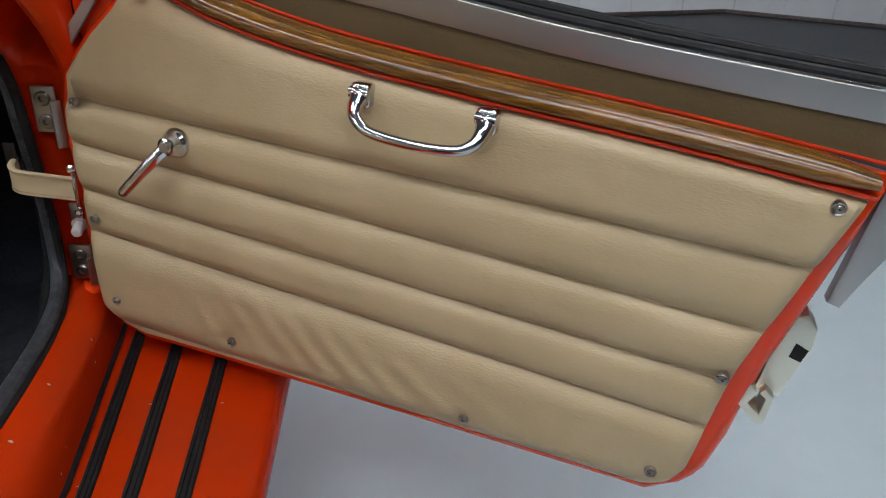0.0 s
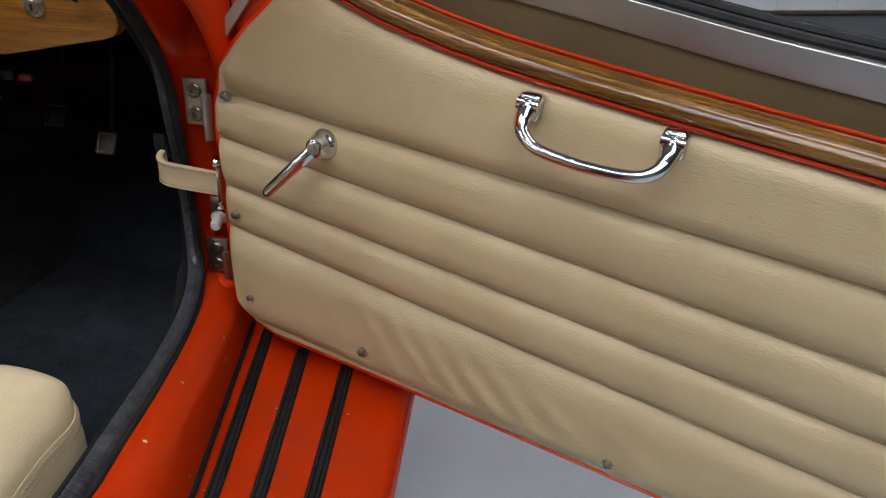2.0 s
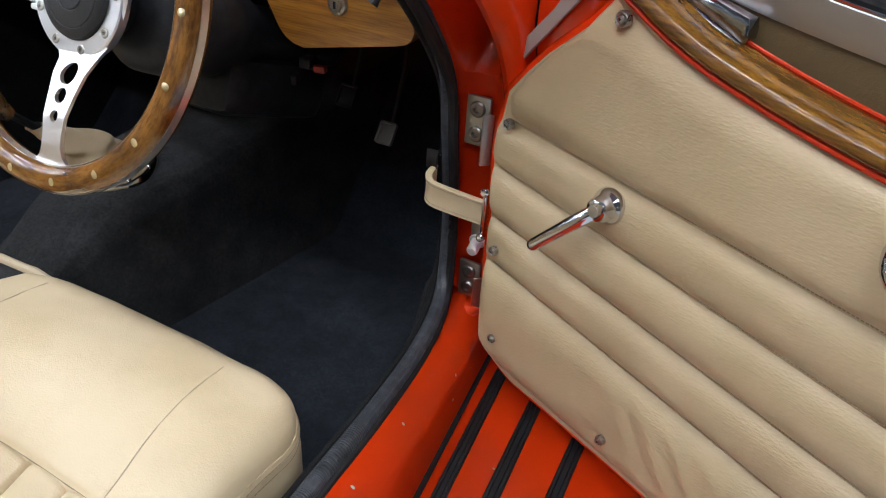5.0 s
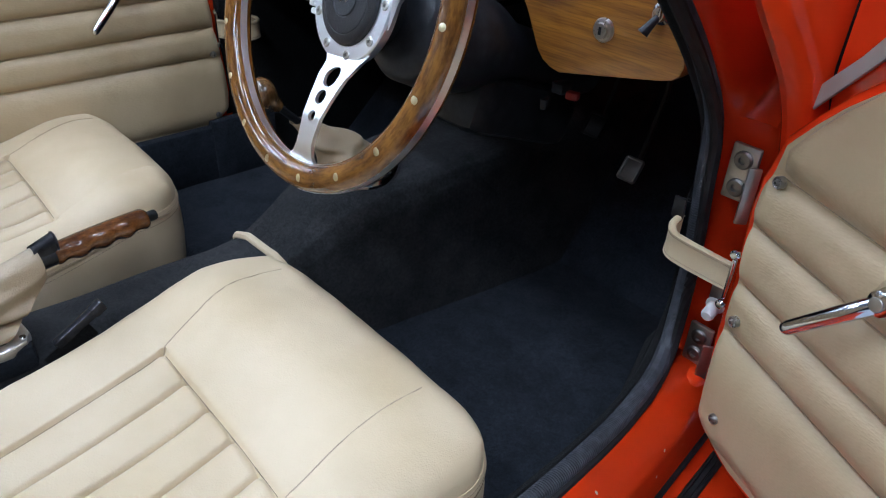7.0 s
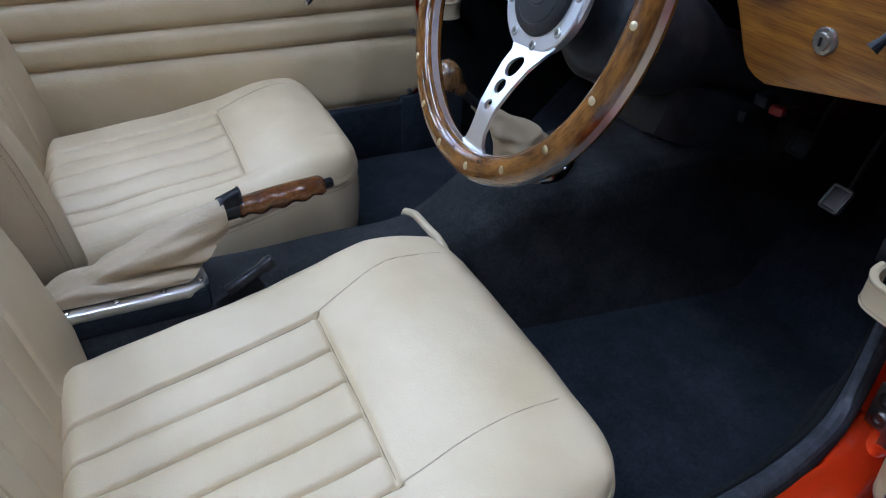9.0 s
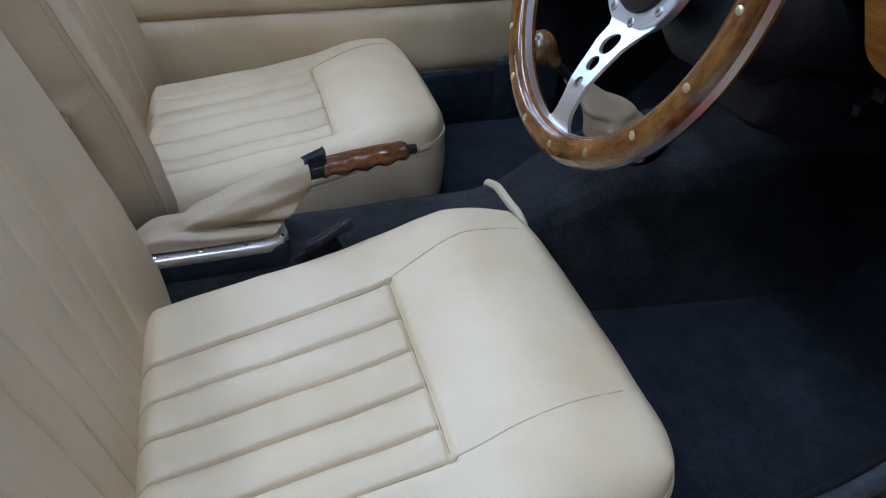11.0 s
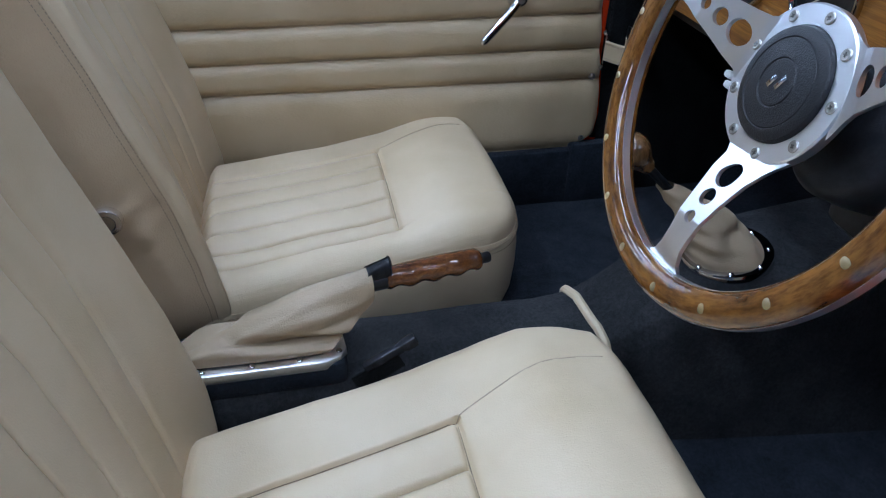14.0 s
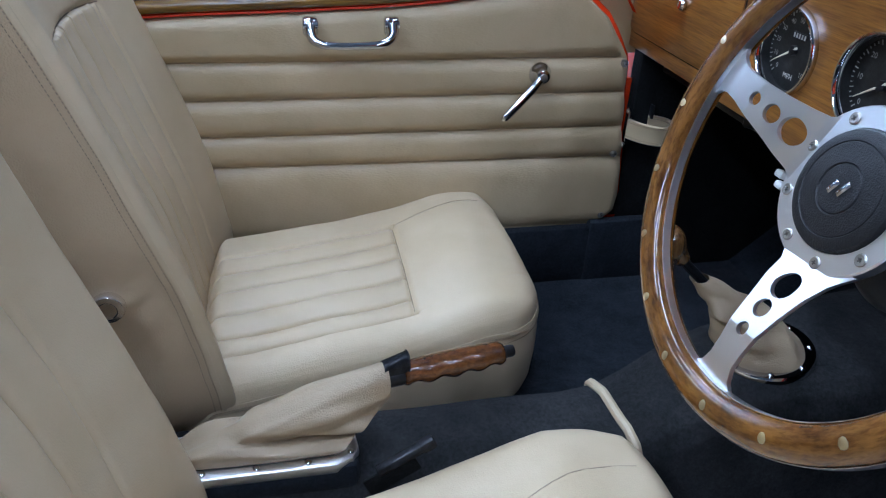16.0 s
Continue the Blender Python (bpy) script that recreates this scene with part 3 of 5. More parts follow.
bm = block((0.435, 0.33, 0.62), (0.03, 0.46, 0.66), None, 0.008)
solo("right_kick_panel", bm, DARK_CARPET, "kick panel in the driver's footwell, darkened for shade", "kick panel", "structure")
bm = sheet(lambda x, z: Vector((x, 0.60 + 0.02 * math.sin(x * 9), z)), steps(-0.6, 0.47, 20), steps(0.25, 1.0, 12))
solo("bulkhead", bm, DARK_CARPET, "front bulkhead behind the dashboard, darkened for shade", "bulkhead", "structure")
bm = sheet(lambda x, z: Vector((x, -1.13 - (z - 0.3) * 0.2, z)), steps(-0.62, 0.5, 12), steps(0.25, 0.95, 8))
solo("rear_bulkhead", bm, CARPET, "carpeted bulkhead behind the seats", "bulkhead", "structure")

# ---- doors ----
PANEL_LEFT = [(0.395, 0.075), (0.400, 0.056), (0.408, 0.044), (0.425, 0.029), (0.458, 0.025), (0.507, 0.021), (0.540, 0.019), (0.581, 0.018), (0.617, 0.013), (0.662, 0.009), (0.691, 0.010), (0.708, 0.014), (0.735, 0.017), (0.765, 0.040), (0.79, 0.062), (0.83, 0.105), (0.865, 0.130)]
PANEL_RIGHT = [(0.395, 0.755), (0.406, 0.770), (0.412, 0.783), (0.422, 0.797), (0.435, 0.806), (0.448, 0.812), (0.495, 0.820), (0.538, 0.826), (0.591, 0.837), (0.629, 0.849), (0.657, 0.858), (0.705, 0.874), (0.742, 0.885), (0.785, 0.901)]
PANEL_TOP = [(0.132, 0.864), (0.150, 0.858), (0.185, 0.843), (0.243, 0.828), (0.319, 0.816), (0.408, 0.808), (0.567, 0.800), (0.733, 0.794), (0.902, 0.784)]
GROOVES = (0.400, 0.532, 0.588, 0.649, 0.707)
FOLDS = [(0.25, 0.475, -52, 0.055, 0.007, 0.0035), (0.30, 0.470, -50, 0.07, 0.009, 0.005), (0.345, 0.462, -48, 0.075, 0.008, 0.006), (0.395, 0.455, -46, 0.07, 0.009, 0.0055), (0.445, 0.450, -42, 0.065, 0.008, 0.005),
         (0.50, 0.450, -36, 0.06, 0.008, 0.0035), (0.56, 0.462, -30, 0.07, 0.008, 0.002), (0.205, 0.445, -60, 0.03, 0.007, 0.003), (0.22, 0.428, 20, 0.02, 0.006, -0.004)]


# the closed door's front edge stands more upright
FAR_EDGE = [(0.395, -0.020), (0.418, -0.026), (0.458, -0.024), (0.556, -0.005), (0.66, 0.019), (0.707, 0.019), (0.735, 0.028), (0.778, 0.014), (0.80, 0.013), (0.83, 0.024)]
NEAR_SCREWS = ((0.031, 0.706), (0.0375, 0.553), (0.057, 0.438), (0.236, 0.429), (0.5575, 0.4235), (0.777, 0.433), (0.8235, 0.5735), (0.878, 0.7735))


def fold_height(u, v):
    h = 0.0
    for fu, fv, ang, lon, wid, amp in FOLDS:
        c, s = math.cos(radians(ang)), math.sin(radians(ang))
        a, b = (u - fu) * c + (v - fv) * s, -(u - fu) * s + (v - fv) * c
        h += 0.75 * amp * math.exp(-(a / lon) ** 2 - (b / (wid * 1.3)) ** 2)
    return h


def screw(f, u, v, parent, r=0.0085, w=0.0):
    """Chrome cup washer with a domed, cross-slotted head, on the face (u, v)."""
    o, n = f(u, v, w), f(u, v, w + 1) - f(u, v, w)
    s = part("screw", lathe([(r, -0.004), (r, 0.001), (r * 0.86, 0.0028), (r * 0.62, 0.0018), (r * 0.60, 0.0012), (r * 0.52, 0.0030), (r * 0.25, 0.0042), (0, 0.0044)], o, n, 18), SCREW_METAL, parent, "dull nickel cup-washer screw")
    a, b = (f(u + 1, v, 0) - f(u, v, 0)), (f(u, v + 1, 0) - f(u, v, 0))
    rot = Matrix((a, b, n)).transposed()
    bm = block(o + n * 0.0043, (r * 0.44, r * 0.10, 0.0008), rot, 0)
    bm = block(o + n * 0.00435, (r * 0.10, r * 0.44, 0.0008), rot, 0, bm)
    part("slot", bm, BLACK_RUBBER, s)


def band_mesh(f, k, folds, slopes):
    """One padded band of the trim, bulging between two sewn grooves."""
    vb = GROOVES[k] - (0.002 if k == 0 else 0.0)
    us, ts = steps(0, 1, 150), [0, 0.015, 0.035, 0.06, 0.09, 0.13, *steps(0.18, 0.82, 16 if k in (0, 4) else 9), 0.87, 0.91, 0.94, 0.965, 0.985, 1]
    high = (0.0135, 0.012, 0.012, 0.012, 0.0145)[k]

    def at(s, t):
        if k < 4:
            v = vb + (GROOVES[k + 1] - vb) * t
            for _ in range(2):
                left, right = lerp_rows(PANEL_LEFT, v), lerp_rows(PANEL_RIGHT, v)
                u = left + (right - left) * s
                v = vb + slopes[k] * u + (GROOVES[k + 1] - vb + (slopes[k + 1] - slopes[k]) * u) * t
        else:
            ub = lerp_rows(PANEL_LEFT, vb) + (lerp_rows(PANEL_RIGHT, vb) - lerp_rows(PANEL_LEFT, vb)) * s
            x = s ** 1.15
            ut = 0.132 + (0.902 - 0.132) * x
            vt = lerp_rows(PANEL_TOP, ut)
            u, v = ub + (ut - ub) * t, vb + (vt - vb) * t
            u += (lerp_rows(PANEL_LEFT, v) - (0.004 + 0.128 * t)) * (1 - s) ** 8
        e = min(t / 0.5, (1 - t) / 0.5, 1)
        if k == 0:
            e = min(t / 0.35, (1 - t) / 0.35, 1)
        if k == 4:
            e = min(t / 0.30, (1 - t) / 0.30, 1)
        side = min(1, min(s, 1 - s) / 0.018)
        h = high * (1 - (1 - e) ** 3.3) * (0.45 + 0.55 * math.sqrt(max(0, 1 - (1 - side) ** 2)))
        damp = min(1, e * 2) * side
        h += damp * (0.0022 * noise.noise((u * 8, v * 8, k * 3.1)) + 0.0007 * noise.noise((u * 40, v * 40, k)))
        if folds:
            for fu, fv in NEAR_SCREWS:
                q = (u - fu) ** 2 + (v - fv) ** 2
                if q < 0.0025:
                    h -= 0.0042 * math.exp(-q / 0.00022) * min(1.0, h / 0.006 if h > 0 else 0.0)
        if folds and k == 0:
            h += damp * fold_height(u, v)
        if k == 4:
            h -= 0.006 * math.exp(-((u - 0.138) / 0.014) ** 2 - ((v - 0.843) / 0.014) ** 2)
        for fu in (0.417, 0.554):
            if k == 4:
                h -= 0.003 * math.exp(-((u - fu) / 0.02) ** 2 - ((v - 0.785) / 0.02) ** 2)
        return f(u, v, h)

    return sheet(at, us, ts)


def grow(outline, d):
    """Moves a closed outline outwards by d."""
    n, out = len(outline), []
    for i in range(n):
        a, b, c = Vector(outline[i - 1]), Vector(outline[i]), Vector(outline[(i + 1) % n])
        m = ((b - a).normalized() + (c - b).normalized()).normalized()
        out.append((b.x + m.y * d, b.y - m.x * d))
    return out


def flanged(outline, f, rows):
    """A pressed flange round an outline: rows of (outwards, w), from its inner lip over the rolled edge to the back."""
    bm = bmesh.new()
    rings = [[bm.verts.new(f(u, v, w)) for u, v in grow(outline, d)] for d, w in rows]
    n = len(outline)
    for a, b in zip(rings, rings[1:]):
        for i in range(n):
            bm.faces.new((a[i], a[(i + 1) % n], b[(i + 1) % n], b[i]))
    return bm


def car_door(place, turn_u, turn_v, turn_n, label, winder_tip, cap_wood, folds, near, slopes, top_drop):
    """A trimmed door; turn_u runs back from the hinge, turn_n out of the trim into the cabin."""
    U, V, N, O = Vector(turn_u), Vector(turn_v), Vector(turn_n), Vector(place)

    def f(u, v, w):
        lift = v - top_drop * min(1.0, max(0.0, (v - 0.715) / 0.05))
        slope = 0.0 if near else max(0.0, 1 - u / lerp_rows([(0.705, 0.12), (0.735, 0.35)], v)) * lerp_rows(FAR_EDGE, v)
        return O + U * (u + slope) + V * lift + N * w

    door = thing("door", f(0.0, 0.39, -0.03), label, "car door", "car doors")
    left = [(u, v) for v, u in PANEL_LEFT]
    right = [(u, v) for v, u in PANEL_RIGHT]
    edge = [*[(0.09 + 0.66 * i / 9, 0.392 + (0.0145 if near else 0.012) * (i / 9) ** 0.7) for i in range(10)], *right[1:], *[(u, v) for u, v in PANEL_TOP[::-1]][1:], *left[::-1][1:]]
    flange = [(0.38, 0.003), (0.41, 0.006), (0.43, 0.008), (0.47, 0.012), (0.51, 0.0155), (0.627, 0.0125), (0.711, 0.0065), (0.785, 0.004)] if near else [(0.4, 0.0), (0.43, 0.003)]
    shell = [(u + (lerp_rows(flange, v) if u > 0.76 else lerp_rows([(0.43, 0), (0.47, -0.006), (0.71, -0.005), (0.75, 0)], v) if near and u < 0.1 else 0), v - (0.004 if near and v < 0.40 else 0)) for u, v in grow(edge, 0.0125 if near else 0.010)]
    part("door_shell", flanged(shell, f, ((-0.036, -0.0020), (-0.016, -0.0015), (-0.010, -0.0022), (-0.0055, -0.0045), (-0.002, -0.009), (0.0, -0.015), (-0.0004, -0.028), (-0.0015, -0.046), (-0.012, -0.050))), RED, door, "", True, 60)
    skin = [(u + (0.004 if u > 0.79 and v > 0.43 else 0), v + (0.009 if v < 0.41 else 0)) for u, v in grow(edge, 0.024 if near else 0.012)]
    part("outer_skin", slab(skin, lambda u, v, w: f(u + 0.004, v - 0.002, w - 0.050), 0.018, 0.005), RED, door, "", True, 40)
    panel = part("trim_board", slab(grow(edge, 0.0005), lambda u, v, w: f(u, v, w + 0.0015), 0.003), DOOR_LEATHER, door, "tan leather door trim")
    for k in range(5):
        part("padded_band", band_mesh(f, k, folds, slopes), DOOR_LEATHER, panel, "tan grained leather band, padded")
    for g, sl in zip(GROOVES[1:], slopes[1:]):
        a, b = lerp_rows(PANEL_LEFT, g), lerp_rows(PANEL_RIGHT, g)
        bm = bmesh.new()
        n = 230
        for i in range(n):
            u = a + 0.012 + (b - a - 0.03) * i / n
            tube([f(u, g + sl * u + 0.0018, 0.0034), f(u + (b - a) / n * 0.62, g + sl * u + 0.0018, 0.0034)], 0.0006, 4, bm)
        tagged(part("stitching", bm, SEAM, panel, "row of fine stitches"), kind="stuff")
    front = NEAR_SCREWS if near else ((0.0215, 0.699), (0.035, 0.540), (0.0495, 0.420))
    for u, v in (*front, *(() if near else ((0.778, 0.422), (0.824, 0.565), (0.881, 0.767)))):
        screw(f, u, v, door, 0.0060 if u < 0.7 else 0.0070, 0.0115)
    screw(f, 0.147, 0.850, door, 0.0074, 0.0125)
    # red bead along the top of the trim, then the wooden capping
    line = spline([(0.098, 0.925), (0.112, 0.896), (0.132, 0.871), (0.16, 0.857), (0.20, 0.842), (0.246, 0.8305), (0.32, 0.819), (0.41, 0.8105), (0.567, 0.8025), (0.73, 0.7965), (0.906, 0.7865)], 70)
    part("top_bead", tube([f(p.x, p.y, 0.006) for p in line], 0.0025, 8), RED_BEAD, door, "thin red bead along the trim")
    prof = [(0.0040, 0.003), (0.0095, 0.004), (0.0125, 0.009), (0.0115, 0.0145), (0.007, 0.0185), (0.0, 0.0205), (-0.012, 0.0215), (-0.024, 0.0220), (-0.030, 0.0220)]

    def cap(k, i):
        a, b = line[max(i - 1, 0)], line[min(i + 1, len(line) - 1)]
        d = (b - a).normalized()
        e = min(1, (len(line) - 1 - i) / 1.6)
        w, h = prof[k]
        h = 0.012 + (h - 0.012) * (0.55 + 0.45 * e)
        return f(line[i].x - d.y * h, line[i].y + d.x * h, w if e >= 1 else w * (0.6 + 0.4 * e))

    bm = sheet(cap, range(9), range(70))
    bm.verts.ensure_lookup_table()
    bm.faces.new([bm.verts[i] for i in range(69 * 9, len(bm.verts))])
    part("wood_capping", bm, cap_wood, door, "varnished brown wooden door capping", True, 60)
    over = [(p.x, p.y + 0.0225) for p in line]
    part("outer_bead", tube([f(u, v + 0.001, -0.033) for u, v in [*over[22:], (over[-1][0] + 0.03, over[-1][1] - 0.001)]], 0.0021, 8), RED_BEAD, door, "thin red bead behind the capping")
    # leather strip and brushed window frame above it
    low = spline([(0.10, 0.908), (0.16, 0.886), (0.23, 0.877), (0.30, 0.8725), (0.383, 0.8685), (0.50, 0.860), (0.608, 0.852), (0.75, 0.8465), (0.93, 0.8425)], 40)
    bm = sheet(lambda k, i: f(low[i].x, [lerp_rows(over, low[i].x) - 0.004, low[i].y + 0.003][k], -0.046), range(2), range(40))
    part("waist_strip", bm, WAIST, door, "tan leather strip below the window, darkened for shade")
    bm = sheet(lambda k, i: f(low[i].x + (0.012 if i == 39 else 0), low[i].y + [0.0, 0.0, 0.010, 0.0275, 0.030, 0.030][k], [-0.060, -0.043, -0.041, -0.041, -0.043, -0.062][k]), range(6), range(40))
    frame_part = part("window_frame", bm, BRUSHED, door, "brushed metal window frame", True, 30)
    part("frame_edge", tube([f(p.x, p.y + 0.0295, -0.0425) for p in low], 0.0016, 8), CHROME, frame_part, "bright polished edge")
    for j, (dv, dw, rr) in enumerate(((0.034, -0.050, 0.005), (0.040, -0.062, 0.006))):
        part("window_seal", tube([f(p.x, p.y + dv, dw) for p in low], rr, 8), BLACK_RUBBER, frame_part, "fuzzy black window seal")
    bm = sheet(lambda k, i: f(low[i].x, low[i].y + [0.03, 0.046 if near else 0.40][k], -0.056 - [0, 0.003 if near else 0.10][k]), range(2), range(40))
    bmesh.ops.solidify(bm, geom=bm.faces[:], thickness=0.004)
    pane = part("window_pane", bm, GLASS, door, "clear door window glass, wound down" if near else "clear door window glass")
    pane.visible_shadow = False
    # quarter-light corner and front edge strip
    tri = [(0.118, 0.908), (0.135, 0.890), (0.16, 0.877), (0.20, 0.8655), (0.238, 0.8545), (0.243, 0.860), (0.2425, 0.868), (0.240, 0.8755), (0.20, 0.8815), (0.16, 0.890)]
    corner = part("quarterlight_corner", slab(tri, lambda u, v, w: f(u, v, w - 0.022), 0.018, 0.005), DARK_CHROME, door, "dark chrome quarter-light corner")
    part("corner_lip", tube([f(u, v - 0.001, -0.024) for u, v in tri[:5]], 0.0018, 8), CHROME, corner, "bright lower lip")
    strip = [(-0.002, 0.767), (0.010, 0.758), (0.064, 0.826), (0.112, 0.887), (0.104, 0.912), (0.078, 0.872), (0.049, 0.828)]
    if near:
        part("pillar_strip", slab(strip, lambda u, v, w: f(u, v, w - 0.008), 0.005, 0.001), GREY_STRIP, door, "dull grey metal strip on the sloping front edge")
    # pull handle: a bow between two hinged feet
    ha, hb, hv, sag = (0.4165, 0.5520, 0.7880, 1.0) if near else (0.4215, 0.5400, 0.7825, 0.72)

    def grip_at(t, dv, w):
        return f(ha + (hb - ha) * t, hv - dv * sag, w)

    bow = [(0.0, 0.003, 0.024), (0.004, 0.010, 0.034), (0.051, 0.019, 0.043), (0.19, 0.027, 0.049), (0.51, 0.0295, 0.051), (0.83, 0.027, 0.049), (0.956, 0.020, 0.043), (0.996, 0.011, 0.034), (1.0, 0.004, 0.024)]
    handle = part("pull_handle", tube(spline([grip_at(*p) for p in bow], 40), lambda t: 0.0056 + 0.0044 * abs(2 * t - 1) ** 2.0, 14, None, False, 1.0, N), CHROME, door, "chrome bow-shaped pull handle")
    rot = Matrix((U, V, N)).transposed()
    for fu in (ha, hb):
        part("foot", block(f(fu, hv, 0.013), (0.0225, 0.026, 0.020), rot, 0.005, None, 3), CHROME, handle)
        part("knuckle", tube([f(fu - 0.0105, hv + 0.003, 0.022), f(fu + 0.0105, hv + 0.003, 0.022)], 0.0062, 12), CHROME, handle)
        part("pin_ring", lathe([(0.0075, -0.003), (0.0085, -0.001), (0.0085, 0.001), (0.0075, 0.003)], f(fu, hv + 0.001, 0.023), U, 14), CHROME, handle)
    # window winder
    wu, wv = (0.177, 0.685) if near else (0.181, 0.685)
    winder = part("winder", lathe([(0.0175, 0.008), (0.0185, 0.0105), (0.0180, 0.0135), (0.0165, 0.0165), (0.0148, 0.0195), (0.0132, 0.0235), (0.0122, 0.028), (0.0105, 0.0315), (0.0065, 0.0335), (0, 0.034)], f(wu, wv, 0), N, 32), CHROME, door, "chrome window winder")
    tu, tv = winder_tip
    part("winder_arm", tube(spline([f(wu, wv, 0.026), f(wu + (tu - wu) * 0.25, wv + (tv - wv) * 0.25, 0.036), f(wu + (tu - wu) * 0.6, wv + (tv - wv) * 0.6, 0.044), f(tu, tv, 0.050)], 48), lambda t: (0.0080 - 0.0016 * t if t > 0.1 else 0.0085) * (1 if t < 0.93 else math.sqrt(max(0.05, 1 - ((t - 0.93) / 0.07) ** 2))), 12, None, False, 0.8, N), CHROME, winder)
    part("winder_cap", lathe([(0.006, 0), (0.006, 0.0015), (0.0035, 0.002), (0, 0.0021)], f(wu, wv, 0.034), N, 12), STEEL, winder)
    if near:
        rot = Matrix((U, V, N)).transposed()
        lock = part("door_lock", slab([(0.860, 0.558), (0.884, 0.553), (0.890, 0.575), (0.901, 0.617), (0.900, 0.640), (0.889, 0.653), (0.870, 0.645)], lambda u, v, w: f(u, v, w - 0.016), 0.030, 0.002), LOCK_METAL, door, "pale yellow passivated door lock", True, 30)
        part("lock_slot", slab([(0.882, 0.603), (0.894, 0.600), (0.898, 0.615), (0.885, 0.620)], lambda u, v, w: f(u, v, w - 0.0152), 0.004), BLACK_RUBBER, lock)
        jaw = [(0.846, 0.530), (0.868, 0.512), (0.876, 0.517), (0.878, 0.548), (0.868, 0.556), (0.864, 0.549), (0.871, 0.544), (0.869, 0.523), (0.856, 0.534), (0.862, 0.549), (0.853, 0.556)]
        part("lock_jaw", slab(jaw, lambda u, v, w: f(u, v + 0.010, w - 0.004), 0.034, 0.001), LOCK_METAL, lock, "", True, 30)
        part("channel_end", slab([(0.908, 0.655), (0.921, 0.652), (0.936, 0.690), (0.960, 0.745), (0.985, 0.82), (0.975, 0.845), (0.935, 0.842)], lambda u, v, w: f(u, v, w - 0.052), 0.02, 0.002), BRUSHED, door, "grey metal end of the window channel")
    return f


droop, tilt_n = radians(2.75), Vector((-0.3826, -0.9229, 0.0444))
nu = Vector((0.9238, -0.3830, 0.0))
nv = tilt_n.cross(nu) * -1
nv = nv if nv.z > 0 else -nv
near_u = nu * math.cos(droop) - nv * math.sin(droop)
near_v = nv
near_f = car_door((0.4924, 0.0318, 0.0), near_u, near_v, tilt_n, "open red car door with tan padded leather trim", (0.121, 0.6185), CAP_WOOD, True, True, (0.008, -0.035, -0.027, -0.021, 0.0), 0.0)
far_f = car_door((-0.556, 0.030, 0.004), (0, -1, 0), (0, 0, 1), (1, 0, 0), "closed red car door with tan padded leather trim", (0.248, 0.622), CAP_WOOD_LEFT, False, False, (0.008, 0.010, 0.003, -0.001, 0.002), 0.020)


# ---- seats ----
def fine_lines(lo, hi, base, marks):
    """Grid lines from lo to hi, closer together round the seams."""
    out = set(round(x, 5) for x in steps(lo, hi, base))
    for m in marks:
        for d in (-0.009, -0.0055, -0.003, -0.0014, 0, 0.0014, 0.003, 0.0055, 0.009):
            if lo < m + d < hi:
                out.add(round(m + d, 5))
    out = sorted(out)
    keep = [out[0]]
    for x in out[1:]:
        if x - keep[-1] > 0.0009:
            keep.append(x)
    return keep


def seam(d, deep, wide):
    return -deep * math.exp(-(d / wide) ** 2)


def pad(hw, hd, corner, roll, skirts, height, f, marks_x, marks_y, nx=64, ny=64):
    """A stuffed pad: a top of half sizes hw, hd with rounded corners and edges, and a skirt that goes down by the given depths (depth, inset)."""
    xs, ys = fine_lines(-hw, hw, nx, marks_x), fine_lines(-hd, hd, ny, marks_y)
    edge = [-hw + e for e in (0.0015, 0.004, 0.008, 0.013)]
    xs = sorted(set(xs + edge + [-e for e in edge]))
    edge = [-hd + e for e in (0.0015, 0.004, 0.008, 0.013)]
    ys = sorted(set(ys + edge + [-e for e in edge]))
    n = len(skirts)
    gx = [(-hw, n - i) for i in range(n)] + [(x, 0) for x in xs] + [(hw, i + 1) for i in range(n)]
    gy = [(-hd, n - i) for i in range(n)] + [(y, 0) for y in ys] + [(hd, i + 1) for i in range(n)]

    def at(a, b):
        (x, sx), (y, sy) = a, b
        k = max(sx, sy)
        px, py = abs(x) - (hw - corner), abs(y) - (hd - corner)
        X, Y = x, y
        if px > 0 and py > 0:
            p, q = px / corner, py / corner
            X = math.copysign(hw - corner + corner * p * math.sqrt(1 - q * q / 2), x)
            Y = math.copysign(hd - corner + corner * q * math.sqrt(1 - p * p / 2), y)
        inset = min(hw - abs(x), hd - abs(y))
        z = height(X, Y)
        if inset < roll:
            z -= roll - math.sqrt(max(0, roll * roll - (roll - inset) ** 2))
        if k:
            deep, draw = skirts[k - 1]
            z = z - deep
            s = 1 - draw / max(hw, hd)
            X, Y = X * s, Y * s
        return f(X, Y, z)

    bm = sheet(at, gx, gy)
    bmesh.ops.remove_doubles(bm, verts=bm.verts[:], dist=0.0002)
    bmesh.ops.dissolve_degenerate(bm, edges=bm.edges[:], dist=0.0001)
    return bm


